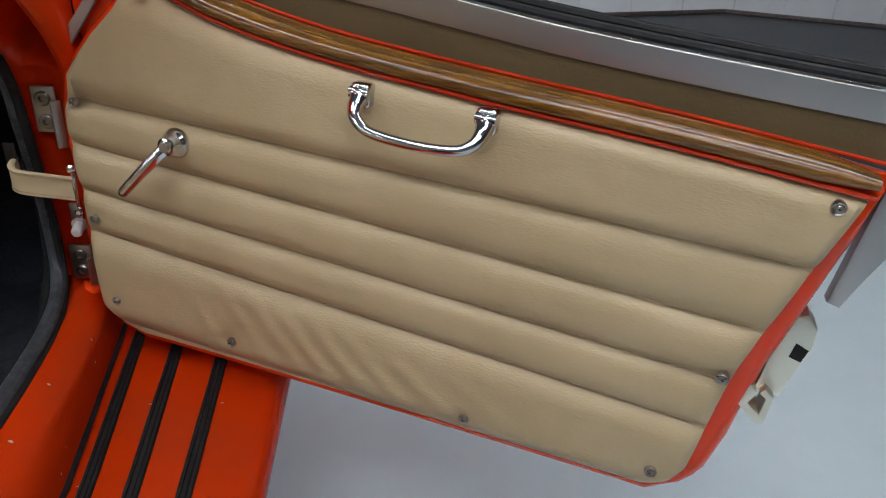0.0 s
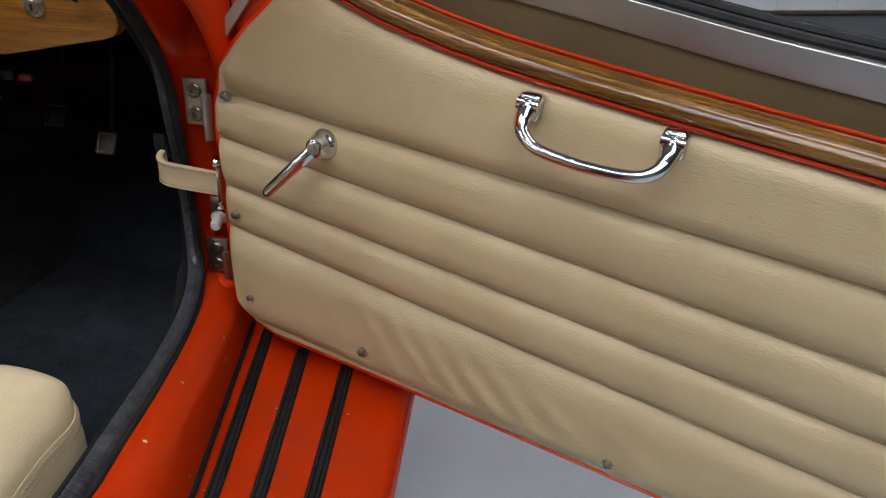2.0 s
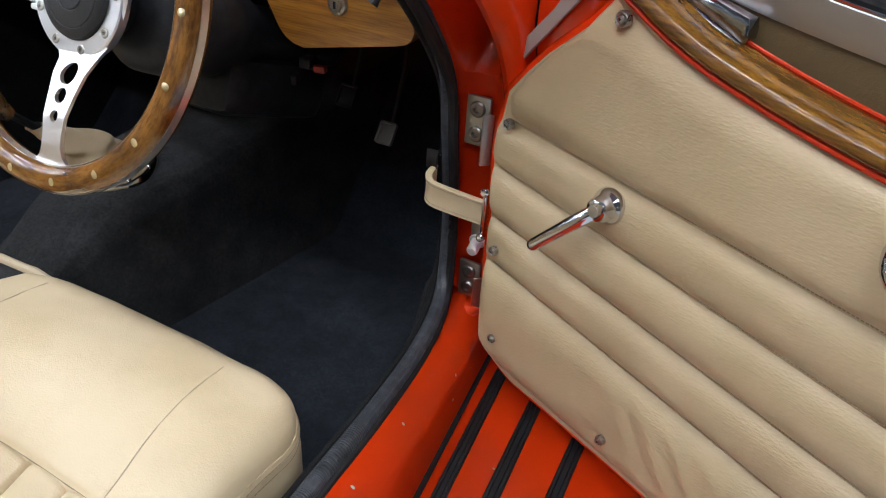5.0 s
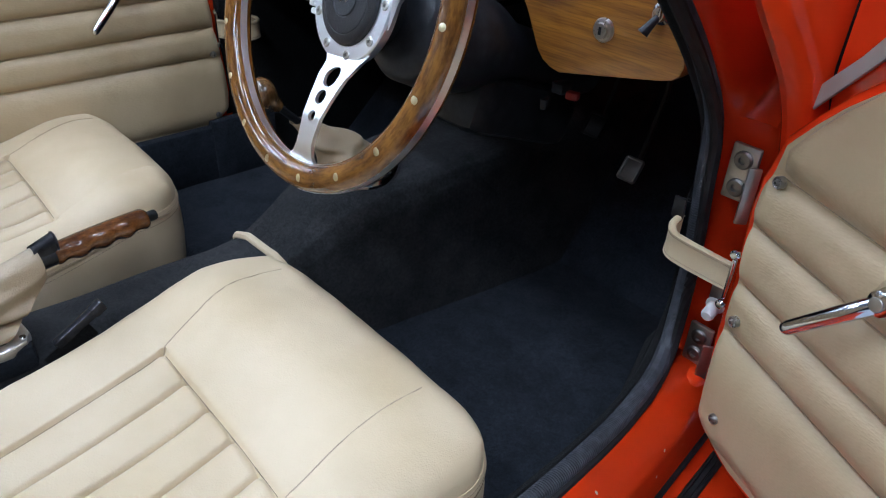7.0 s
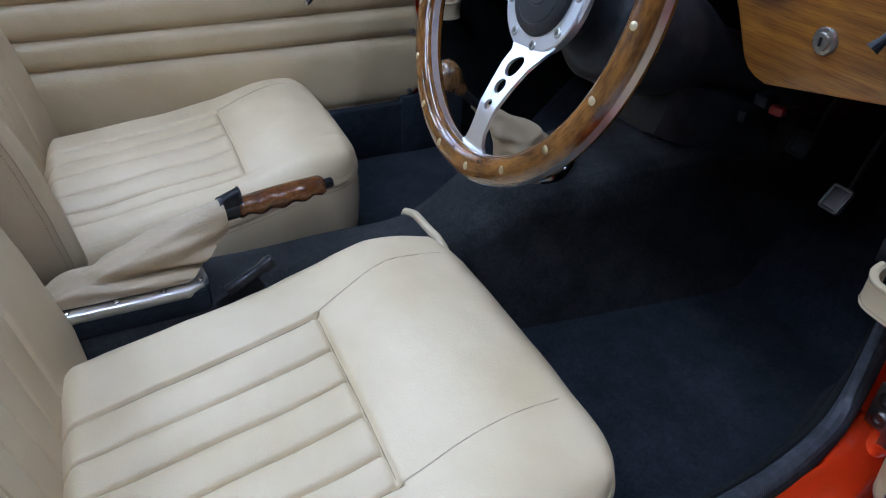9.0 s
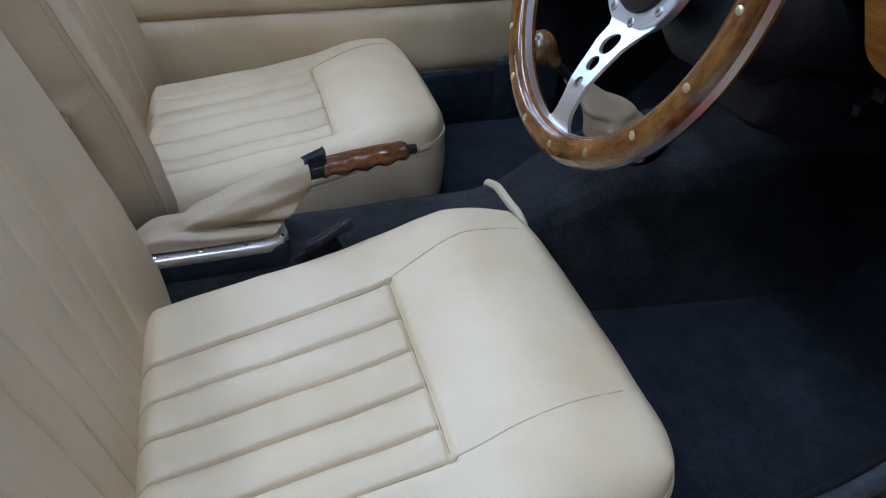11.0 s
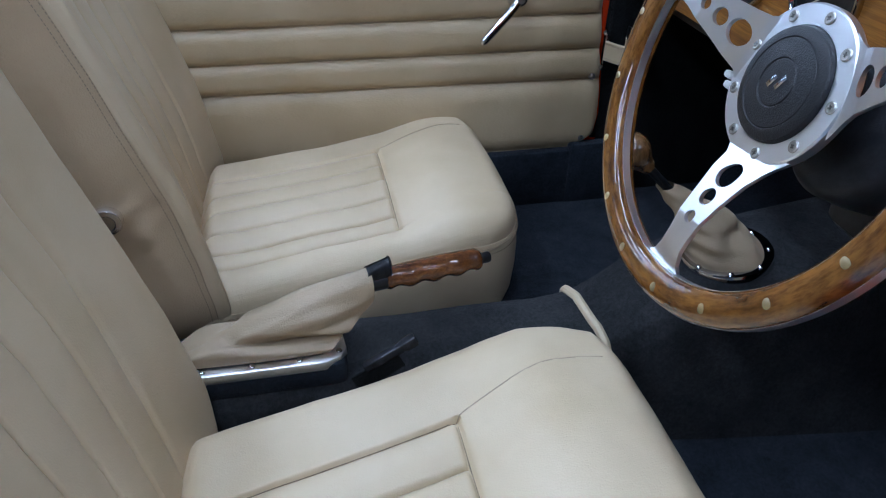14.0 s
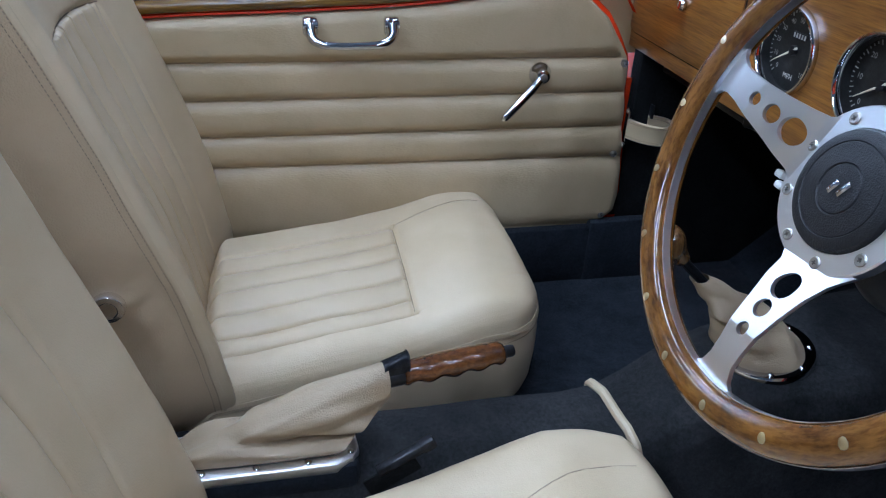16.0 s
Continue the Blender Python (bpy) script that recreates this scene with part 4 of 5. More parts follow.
def bucket_seat(cx, hw, front, shift, flutes, drift, cushion_fit, trim_side, label, seed):
    """Low bucket seat: fluted cushion, raked fluted backrest, recliner knob and frame."""
    seat = thing("bucket_seat", (cx, -0.43, FLOOR_Z), label, "seat", "front seats")
    back = -0.72
    ccx, cw, wing, twist, rise = cushion_fit
    cy, hd = (front + back) / 2, (front - back) / 2
    ib = -0.402 - cy                         # the fluted insert's front line
    la, lb = flutes[0], flutes[-1]

    def wing_x(y):
        """The seam that sweeps from the insert's corner out to the front edge."""
        t = max(0, min(1, (y - ib) / (hd - 0.03 - ib)))
        return t

    def top(x, y):
        z0 = 1 - (x / cw) ** 2
        x = x - shift
        z = rise + 0.010 * z0
        z += 0.026 * math.exp(-((y - (ib + 0.10)) / 0.080) ** 2) * (0.62 + 0.38 * z0)
        z -= 0.007 * max(0, -(y - ib) / 0.3) ** 1.2
        z += (0.008 if trim_side else 0.0) * max(0.0, min(1.0, (ib - y) / 0.25)) * (0.5 - 0.5 * (x + shift) / cw)
        z += 0.0022 * noise.noise((x * 11 + seed, y * 11, 0)) + 0.001 * noise.noise((x * 30 + seed, y * 30, 1))
        z -= 0.022 * min(1.5, max(0.0, -0.652 - cy - y) / 0.018) ** 2
        if y < ib and la < x < lb:
            c = min(abs(x - l) for l in flutes)
            rear = max(0.2, min(1.0, (y + hd - 0.05) / 0.06))
            z += rear * (0.0056 * (1 - (1 - min(1, c / 0.0256)) ** 2) - 0.0038)
            for l in flutes[1:-1]:
                z += seam(x - l, 0.0062, 0.0019)
        if y < ib + 0.004:
            for l in (flutes[0], flutes[-1]):
                z += seam(x - l, 0.0060, 0.0024)
        if la - 0.004 < x < lb + 0.004:
            z += seam(y - ib, 0.0048, 0.0032)
        if y > ib:
            z += seam(x - lb + 0.026 * wing_x(y), 0.0010, 0.0018) + seam(x - la + wing * math.sin(wing_x(y) * math.pi / 2) ** 0.8, 0.0010, 0.0018)
        return z

    def f(x, y, z):
        """The cushion runs askew: its lines lean outwards to the rear."""
        if trim_side:
            return Vector((ccx + x + (ib - y) * (drift[0] + drift[1] * x / cw), cy + y, z))
        s = max(0.0, min(1.1, (ib - y) / 0.25))
        inner_run = s * (drift[0] + drift[1] * (x - shift))
        edge_run = drift[2] * max(0.0, -0.303 - cy - y)
        e = max(0.0, min(1.0, (la + shift - x) / (cw + la + shift)))
        hold = max(0.0, min(1.0, (cw - 0.005 - x) / (cw - lb - shift)))
        return Vector((ccx + x + (inner_run * (1 - e) + edge_run * e) * hold, cy + y, z))

    skirts = [(0.0, -0.001), (0.008, -0.003), (0.012, 0.001), (0.016, -0.001), (0.035, -0.003), (0.07, -0.003), (0.11, 0.0), (0.130, 0.006), (0.150, 0.018)]
    cushion = part("cushion", pad(cw, hd, 0.075, 0.034, skirts, top, f, [*(l + shift for l in flutes), lb + 0.01 + shift, lb + 0.02 + shift, la - 0.01 + shift, la - 0.02 + shift], [ib], 90, 80), SEAT_LEATHER, seat, "cream leather seat cushion with five flutes", True, 50)
    def seam_line(rows, host, lift, radius=0.0006, thread=SEAM_DARK):
        return part("seam", tube([f(x, y, top(x, y) + lift) for x, y in rows], radius, 5), thread, host, "sewn seam")

    for l in flutes:
        seam_line([(l + shift, y) for y in steps(-hd + 0.06, ib - 0.002, 40)], cushion, 0.0002)
    seam_line([(x + shift, ib) for x in steps(la, lb, 30)], cushion, -0.0001, 0.0006)
    for e, run in ((la, lambda q: -wing * math.sin(q * math.pi / 2) ** 0.8), (lb, lambda q: -0.026 * q))[:1 if trim_side else 2]:
        seam_line([(e + run(wing_x(y)) + shift, y) for y in steps(ib, hd - 0.035, 40)], cushion, 0.0006, 0.0006, WING_SEAM)
    # twin rows of stitches round the cushion's upper edge
    for dz in (0.006, 0.016):
        bm = bmesh.new()
        loop = []
        for x0, y0, a0 in ((cw - 0.075, hd - 0.075, 0), (-cw + 0.075, hd - 0.075, 90), (-cw + 0.075, -hd + 0.075, 180), (cw - 0.075, -hd + 0.075, 270)):
            loop += [(x0 + 0.0765 * math.cos(radians(a0 + a)), y0 + 0.0765 * math.sin(radians(a0 + a))) for a in range(0, 91, 6)]
        for (xa, ya), (xb, yb) in zip(loop, loop[1:] + loop[:1]):
            m = max(1, round(math.hypot(xb - xa, yb - ya) / 0.005))
            for i in range(m):
                t0, t1 = i / m, (i + 0.62) / m
                pa, pb = (xa + (xb - xa) * t0, ya + (yb - ya) * t0), (xa + (xb - xa) * t1, ya + (yb - ya) * t1)
                s = 1.004
                tube([f(pa[0] * s, pa[1] * s, top(pa[0], pa[1]) - 0.034 - dz), f(pb[0] * s, pb[1] * s, top(pb[0], pb[1]) - 0.034 - dz)], 0.0005, 4, bm)
        tagged(part("cushion_stitching", bm, SEAM, cushion, "row of stitches round the cushion"), kind="stuff")
    # backrest
    rake = radians(15)
    up, fwd = Vector((0, -math.sin(rake), math.cos(rake))), Vector((0, math.cos(rake), math.sin(rake)))
    foot, half = Vector((cx, -0.654, 0.405)) - up * 0.03, 0.315
    bw, edge_roll = hw - 0.004, 0.016
    bowed = 0.014 if trim_side else 0.0
    biw, btop = 0.128, half - 0.160
    bfl = [-biw + 2 * biw * i / 5 for i in range(6)]

    def slant(x, y):
        """The flutes lean inwards low down on the left of the backrest."""
        return (0 if trim_side else 1) * (-0.015 + 0.25 * max(0.0, -0.015 - y)) * (0.5 - x / (2 * bw)) * max(0.0, min(1.0, (bw - abs(x)) / 0.085))

    def face(x, y):
        z = -0.008 + (0.024 + trim_side) * (abs(x) / bw) ** 2.4 + 0.006 * math.exp(-((y + 0.12) / 0.12) ** 2) + twist * x / bw - bowed * ((y + 0.03) / 0.27) ** 2
        z += 0.0022 * noise.noise((x * 10 + seed, y * 8, 5)) + 0.0010 * noise.noise((x * 34 + seed, y * 26, 6))
        arch = btop - 0.010 * (x / biw) ** 2
        if abs(x) < biw and y < arch:
            c = min(abs(x - l) for l in bfl)
            ease = min(1.0, (arch - y) / 0.035) * max(0.1, min(1.0, (y + half - 0.09) / 0.08))
            z += ease * 0.0032 * (1 - (1 - min(1, c / 0.0256)) ** 2) - ease * 0.0024
            z += 0.0026 * noise.noise((x * 45, y * 16 + seed, 8)) * max(0, (y + 0.05) / 0.2)
            # small gathers where the flutes are drawn into the arch
            z += 0.0015 * math.sin(x * 420 + 3 * noise.noise((x * 30, y * 20, seed))) * math.exp(-(arch - y) / 0.016)
            for l in bfl[1:-1]:
                z += seam(x - l, 0.0066, 0.0017)
        if y < arch:
            for l in (bfl[0], bfl[-1]):
                z += seam(x - l, 0.0026, 0.003)
        if abs(x) < biw + 0.004:
            z += seam(y - arch, 0.0044, 0.0034) * max(0.25, 1 - abs(x / biw) ** 6)
        return z

    g = lambda x, y, z: foot + Vector((x + slant(x, y), 0, 0)) + up * (y + half) + fwd * z
    def back_seam(rows, radius=0.0011):
        part("seam", tube([g(x, y, face(x, y) + 0.0002) for x, y in rows], radius, 5), SEAM_DARK, rest, "sewn seam")

    bsk = [(0.0, -0.001), (0.004, -0.002), (0.008, 0.0015)]
    rest = part("backrest", pad(bw, half, 0.085, edge_roll, bsk, face, g, bfl, [btop, btop - 0.004, btop - 0.009], 160, 110), SEAT_LEATHER, seat, "cream leather backrest with vertical flutes", True, 50)
    for l in bfl[1:-1]:
        back_seam([(l, y) for y in steps(-half + 0.03, btop - 0.010 * (l / biw) ** 2 - 0.001, 50)])
    back_seam([(x, btop - 0.010 * (x / biw) ** 2) for x in steps(-biw, biw, 30)], 0.0008)
    loop = []
    for x0, y0, a0 in ((bw - 0.085, half - 0.085, 0), (-bw + 0.085, half - 0.085, 90), (-bw + 0.085, -half + 0.085, 180), (bw - 0.085, -half + 0.085, 270)):
        loop += [(x0 + 0.085 * math.cos(radians(a0 + a)), y0 + 0.085 * math.sin(radians(a0 + a))) for a in range(0, 91, 6)]
    dense = []
    for (xa, ya), (xb, yb) in zip(loop, loop[1:] + loop[:1]):
        m = max(1, round(math.hypot(xb - xa, yb - ya) / 0.009))
        dense += [(xa + (xb - xa) * i / m, ya + (yb - ya) * i / m) for i in range(m)]

    def flank(i, d):
        x, y = dense[i % len(dense)]
        pull = 0.004 * math.sin(min(1, d / 0.12) * math.pi) + (0.004 * noise.noise((x * 9 + seed, y * 13, d * 26)) + 0.005 * noise.noise((y * 5, d * 14 + seed, x))) * min(1, d / 0.03)
        # short creases that fan out from the recliner
        low = y + 0.105 + (d - 0.05) * 0.5
        pull += 0.0036 * math.sin(low * 190 + 2 * seed) * math.exp(-(low / 0.055) ** 2 - ((d - 0.055) / 0.032) ** 2)
        s = 1 + (pull - 0.012 * max(0, d - 0.08) / 0.06) / bw
        return g(x * s, y * (1 + pull * 0.3), face(x, y) - edge_roll - 0.003 - d)

    bm = sheet(flank, range(len(dense)), [0, 0.006, 0.012, 0.02, 0.03, 0.038, 0.045, 0.052, 0.06, 0.067, 0.075, 0.082, 0.09, 0.105, 0.12, 0.135, 0.15, 0.165], None, True)
    side = part("side_panel", bm, SIDE_LEATHER, seat, "darker tan grained leather side and back panel", True, 60)
    bm = sheet(lambda u, v: g(u * (bw - 0.02), v * (half - 0.02), -0.155), steps(-1, 1, 4), steps(-1, 1, 4))
    part("back_panel", bm, SIDE_LEATHER, seat)
    for d in (0.004, 0.011):
        bm = bmesh.new()
        n = len(dense)
        for i in range(n):
            a, b = flank(i, d), flank(i + 1, d)
            o = (a - g(0, 0, 0))
            for k in range(2):
                off = Vector((math.copysign(0.0006, a.x - cx), 0, 0))
                tube([a + (b - a) * (k / 2) + off, a + (b - a) * ((k + 0.62) / 2) + off], 0.0005, 4, bm)
        tagged(part("side_stitching", bm, SEAM, side, "twin row of stitches"), kind="stuff")
    knob_at = Vector((cx + bw + 0.012 - trim_side * 0.7, -0.738, 0.592))
    knob = part("recliner_knob", lathe([(0.007, -0.02), (0.007, 0.002), (0.015, 0.003), (0.0165, 0.006), (0.0165, 0.012), (0.0150, 0.015), (0.010, 0.0165), (0.0088, 0.0155), (0, 0.0155)], knob_at, (1, 0, 0), 28), KNOB_CHROME, seat, "round chrome recliner knob")
    part("knob_washer", lathe([(0.018, -0.004), (0.018, 0.001), (0.012, 0.003)], knob_at, (1, 0, 0), 28), BLACK_PLASTIC, knob)
    bm = block((ccx, -0.46, FLOOR_Z + 0.012), (cw * 2 - 0.10, 0.40, 0.022), None, 0.004)
    part("seat_frame", bm, BLACK_PLASTIC, seat, "black steel seat runner")
    return seat


bucket_seat(0.224, 0.228, -0.189, 0.016, (-0.110, -0.053, -0.003, 0.048, 0.096, 0.134), (0.042, -0.10, 0.222), (0.224, 0.228, 0.056, 0.0, 0.461), 0.0, "driver's low cream leather bucket seat with fluted panels", 1.7)
bucket_seat(-0.336, 0.222, -0.216, 0.0, (-0.093, -0.045, 0.001, 0.054, 0.103, 0.136), (0.215, -0.033, 0.0), (-0.355, 0.184, 0.018, 0.013, 0.468), 0.02, "passenger's low cream leather bucket seat with fluted panels", 8.3)

# ---- steering wheel ----


def wheel(x, y, w=0.0):
    return WC + WX * x + WY * y + WN * w


def wheel_ring(r, w, a):
    return wheel(r * math.cos(a), r * math.sin(a), w)


steering_wheel = thing("steering_wheel", WC - WN * 0.04, "three-spoke wood-rimmed steering wheel with drilled alloy spokes", "steering wheel")


def rim_half(w0, deep):
    """Half of the rim: a rounded, finger-grooved section."""
    def at(q, a):
        r0 = 0.0142
        r = 0.1840 + r0 * math.cos(q)
        return wheel_ring(r, w0 + deep * math.sin(q), a)
    return sheet(lambda q, a: at(q, a), steps(0, math.pi, 13), steps(0, 2 * math.pi, 121))


rim = part("rim", rim_half(-0.0088, 0.0105), RIM_WOOD, steering_wheel, "glossy two-tone varnished wooden rim", True, 80)
part("rim_back", rim_half(-0.0165, -0.0110), RIM_WOOD, steering_wheel, "", True, 80)
bm = sheet(lambda k, a: wheel_ring(0.1840 + (0.0146, 0.0146, -0.0148, -0.0148, 0.0146)[k], (-0.0086, -0.0167, -0.0167, -0.0086, -0.0086)[k], a), range(5), steps(0, 2 * math.pi, 121))
part("rim_core", bm, ALLOY, steering_wheel, "alloy core ring showing between the wood halves", True, 30)
for k in range(18):
    a = radians(-97.5 + 20 * k)
    c = wheel_ring(0.1850, 0.0008, a)
    part("rivet", lathe([(0.0044, -0.001), (0.0044, 0.0004), (0.0034, 0.0009), (0, 0.0011)], c, WN, 12), BRASS, rim, "pale brass rivet head")
HUB_W = -0.0475


def spoke(angle):
    a = radians(angle)
    d, s = (math.cos(a), math.sin(a)), (-math.sin(a), math.cos(a))
    wid = [(0.050, 0.040), (0.058, 0.032), (0.066, 0.0265), (0.080, 0.0232), (0.100, 0.0192), (0.122, 0.0160), (0.140, 0.0140), (0.153, 0.0140), (0.163, 0.0175), (0.170, 0.026), (0.174, 0.034)]
    outline = [(r, -h) for r, h in wid] + [(r, h) for r, h in wid[::-1]]
    holes = [ring2d(0.080, 0, 0.0112, 24), ring2d(0.1020, 0, 0.0078, 20), ring2d(0.1225, 0, 0.0057, 18)]

    def f(r, h, w):
        dish = lerp_rows([(0.04, -0.0475), (0.055, -0.0465), (0.066, -0.0425), (0.080, -0.0336), (0.102, -0.025), (0.123, -0.0178), (0.150, -0.0150), (0.18, -0.0150)], r)
        return wheel(d[0] * r + s[0] * h, d[1] * r + s[1] * h, w + dish + 0.002)

    return part("spoke", slab(outline, f, 0.004, 0.0, holes, 5), ALLOY, steering_wheel, "polished alloy spoke with three drilled holes", True, 30)


for angle in (-84.3, 24, 168):
    spoke(angle)
HC = WC - WX * 0.006
bm = lathe([(0.0475, HUB_W + 0.0018), (0.0485, HUB_W + 0.0045), (0.0645, HUB_W + 0.0045), (0.0660, HUB_W + 0.003), (0.0660, HUB_W - 0.006), (0.050, HUB_W - 0.008)], HC, WN, 48)
hub_ring = part("hub_ring", bm, ALLOY, steering_wheel, "polished alloy hub ring", True, 30)
for k in range(9):
    c = wheel_ring(0.0570, HUB_W + 0.0046, radians(-75 + 40 * k)) - WX * 0.006
    hs = part("hub_screw", lathe([(0.0050, 0), (0.0050, 0.0008), (0.0040, 0.0016), (0.0018, 0.0014), (0.0015, 0.0006), (0, 0.0006)], c, WN, 16), STEEL, hub_ring, "countersunk screw")
    bm = block(c + WN * 0.0015, (0.0040, 0.0009, 0.0008), Matrix((WX, WY, WN)).transposed() @ Matrix.Rotation(k * 1.1, 3, "Z"), 0)
    block(c + WN * 0.0016, (0.0009, 0.0040, 0.0008), Matrix((WX, WY, WN)).transposed() @ Matrix.Rotation(k * 1.1, 3, "Z"), 0, bm)
    part("cross_slot", bm, DARK_STEEL, hs)
bm = lathe([(0.0478, HUB_W - 0.001), (0.0478, HUB_W + 0.0055), (0.0462, HUB_W + 0.0085), (0.042, HUB_W + 0.0106), (0.0375, HUB_W + 0.0110), (0.0368, HUB_W + 0.0102), (0.0361, HUB_W + 0.0110), (0.0205, HUB_W + 0.0128),
            (0.0195, HUB_W + 0.0116), (0.0185, HUB_W + 0.0126), (0.009, HUB_W + 0.0130), (0, HUB_W + 0.0130)], HC, WN, 48)
horn = part("horn_push", bm, HORN, steering_wheel, "black leather-grained horn push", True, 30)
for x, y, sx, sy in ((-0.0105, -0.0005, 0.0050, 0.0112), (-0.0005, 0.0016, 0.0046, 0.0130)):
    part("emblem", block(wheel(x, y, HUB_W + 0.0134), (sx, sy, 0.0009), Matrix((WX, WY, WN)).transposed() @ Matrix.Rotation(radians(-24), 3, "Z"), 0.0003), CHROME, horn, "small silver emblem shape")
part("boss", lathe([(0.052, HUB_W - 0.006), (0.044, HUB_W - 0.02), (0.036, HUB_W - 0.055)], HC, WN, 32), BLACK_PLASTIC, steering_wheel)

column = thing("steering_column", WC - WN * 0.10, "dark grey steering column cowl with switch stalks", "steering column")
bm = bmesh.new()
lathe([(0.0, -0.079), (0.034, -0.080), (0.050, -0.084), (0.058, -0.095), (0.061, -0.12), (0.061, -0.17), (0.052, -0.21), (0.036, -0.25), (0.03, -0.42)], WC + Vector((0.022, 0, -0.012)), WN, 36, bm)
part("cowl", bm, GREY_PLASTIC, column, "dark grey moulded cowl", True, 40)
part("indicator_stalk", tube([wheel(-0.05, 0.004, -0.11), wheel(-0.085, 0.008, -0.108), wheel(-0.100, 0.010, -0.106)], lambda t: 0.004 + 0.002 * t, 10), BLACK_PLASTIC, column)
# two white blocks stand in for outside light leaking below the dash
bm = bmesh.new()
for clip_x, clip_y in ((-0.081, -0.0195), (-0.0745, -0.0270)):
    block(wheel(clip_x, clip_y, -0.050), (0.010, 0.0065, 0.008), Matrix((WX, WY, WN)).transposed(), 0.002, bm)
part("light_gap", bm, WHITE_PLASTIC, column, "white blocks standing in for light through a gap")
part("under_cowl", block((0.150, 0.065, 0.655), (0.11, 0.20, 0.075), Matrix.Rotation(radians(-20), 3, "X"), 0.02), BLACK_PLASTIC, column, "black under-dash bracket")

# ---- dashboard ----
DY = 0.030


def dash(x, z, w):
    return Vector((x, DY - w, z))


dashboard = thing("dashboard", (CX, DY + 0.02, 0.72), "varnished wooden dashboard with round dials", "dashboard")
outline = [(-0.672, 0.735), (-0.662, 0.720), (-0.645, 0.714), (0.015, 0.716), (0.035, 0.724), (0.048, 0.745), (0.060, 0.785), (0.080, 0.822), (0.120, 0.842), (0.165, 0.838), (0.190, 0.822), (0.212, 0.792), (0.225, 0.768), (0.234, 0.7505), (0.243, 0.7415), (0.254, 0.7362), (0.268, 0.7335),
           (0.360, 0.7535), (0.392, 0.7605), (0.405, 0.7645), (0.4125, 0.7705), (0.4155, 0.779), (0.4135, 0.789), (0.408, 0.806), (0.391, 0.86), (0.375, 0.92), (0.35, 0.955), (-0.60, 0.955), (-0.66, 0.92), (-0.678, 0.84)]
GAUGES = ((-0.209, 0.816, 0.0515), (-0.064, 0.820, 0.0520), (0.250, 0.840, 0.026))
board = part("fascia_board", slab(outline, dash, 0.020, 0.002, [ring2d(x, z, r * 0.96, 40) for x, z, r in GAUGES]), DASH_WOOD, dashboard, "honey-brown veneered fascia board", True, 40)
lid = [(-0.635, 0.762), (-0.622, 0.746), (-0.60, 0.740), (-0.335, 0.742), (-0.318, 0.750), (-0.310, 0.766), (-0.312, 0.90), (-0.33, 0.915), (-0.60, 0.915), (-0.63, 0.90)]
part("lid_gap", slab(grow(lid, 0.0022), lambda x, z, w: dash(x, z, w + 0.0008), 0.0006), BLACK_RUBBER, board, "dark gap round the glovebox lid")
glove = part("glovebox_lid", slab(lid, lambda x, z, w: dash(x, z, w + 0.003), 0.003, 0.001), DASH_WOOD, dashboard, "wooden glovebox lid")
part("lid_lock", lathe([(0.0075, 0), (0.0085, 0.002), (0.0085, 0.006), (0.006, 0.009), (0.003, 0.0085), (0, 0.0085)], dash(-0.455, 0.815, 0.003), (0, -1, 0), 18), CHROME, glove, "chrome push lock")
part("dash_top", block((CX - 0.08, 0.25, 0.950), (1.06, 0.44, 0.02), None, 0.006), BLACK_PLASTIC, dashboard, "black padded top")
part("parcel_shelf", block((-0.33, 0.22, 0.69), (0.46, 0.30, 0.012), None, 0.003), BLACK_PLASTIC, dashboard, "black shelf under the fascia")


def words(text, size, place, right, upv, mat, parent):
    """Flat lettering in the built-in font."""
    cu = bpy.data.curves.new("lettering", "FONT")
    cu.body, cu.size, cu.align_x, cu.align_y = text, size, "CENTER", "CENTER"
    tmp = bpy.data.objects.new("lettering", cu)
    me = bpy.data.meshes.new_from_object(tmp)
    bm = bmesh.new()
    bm.from_mesh(me)
    bpy.data.objects.remove(tmp)
    bpy.data.meshes.remove(me)
    for v in bm.verts:
        v.co = Vector(place) + Vector(right) * v.co.x + Vector(upv) * v.co.y
    return part("numeral", bm, mat, parent, "", False)


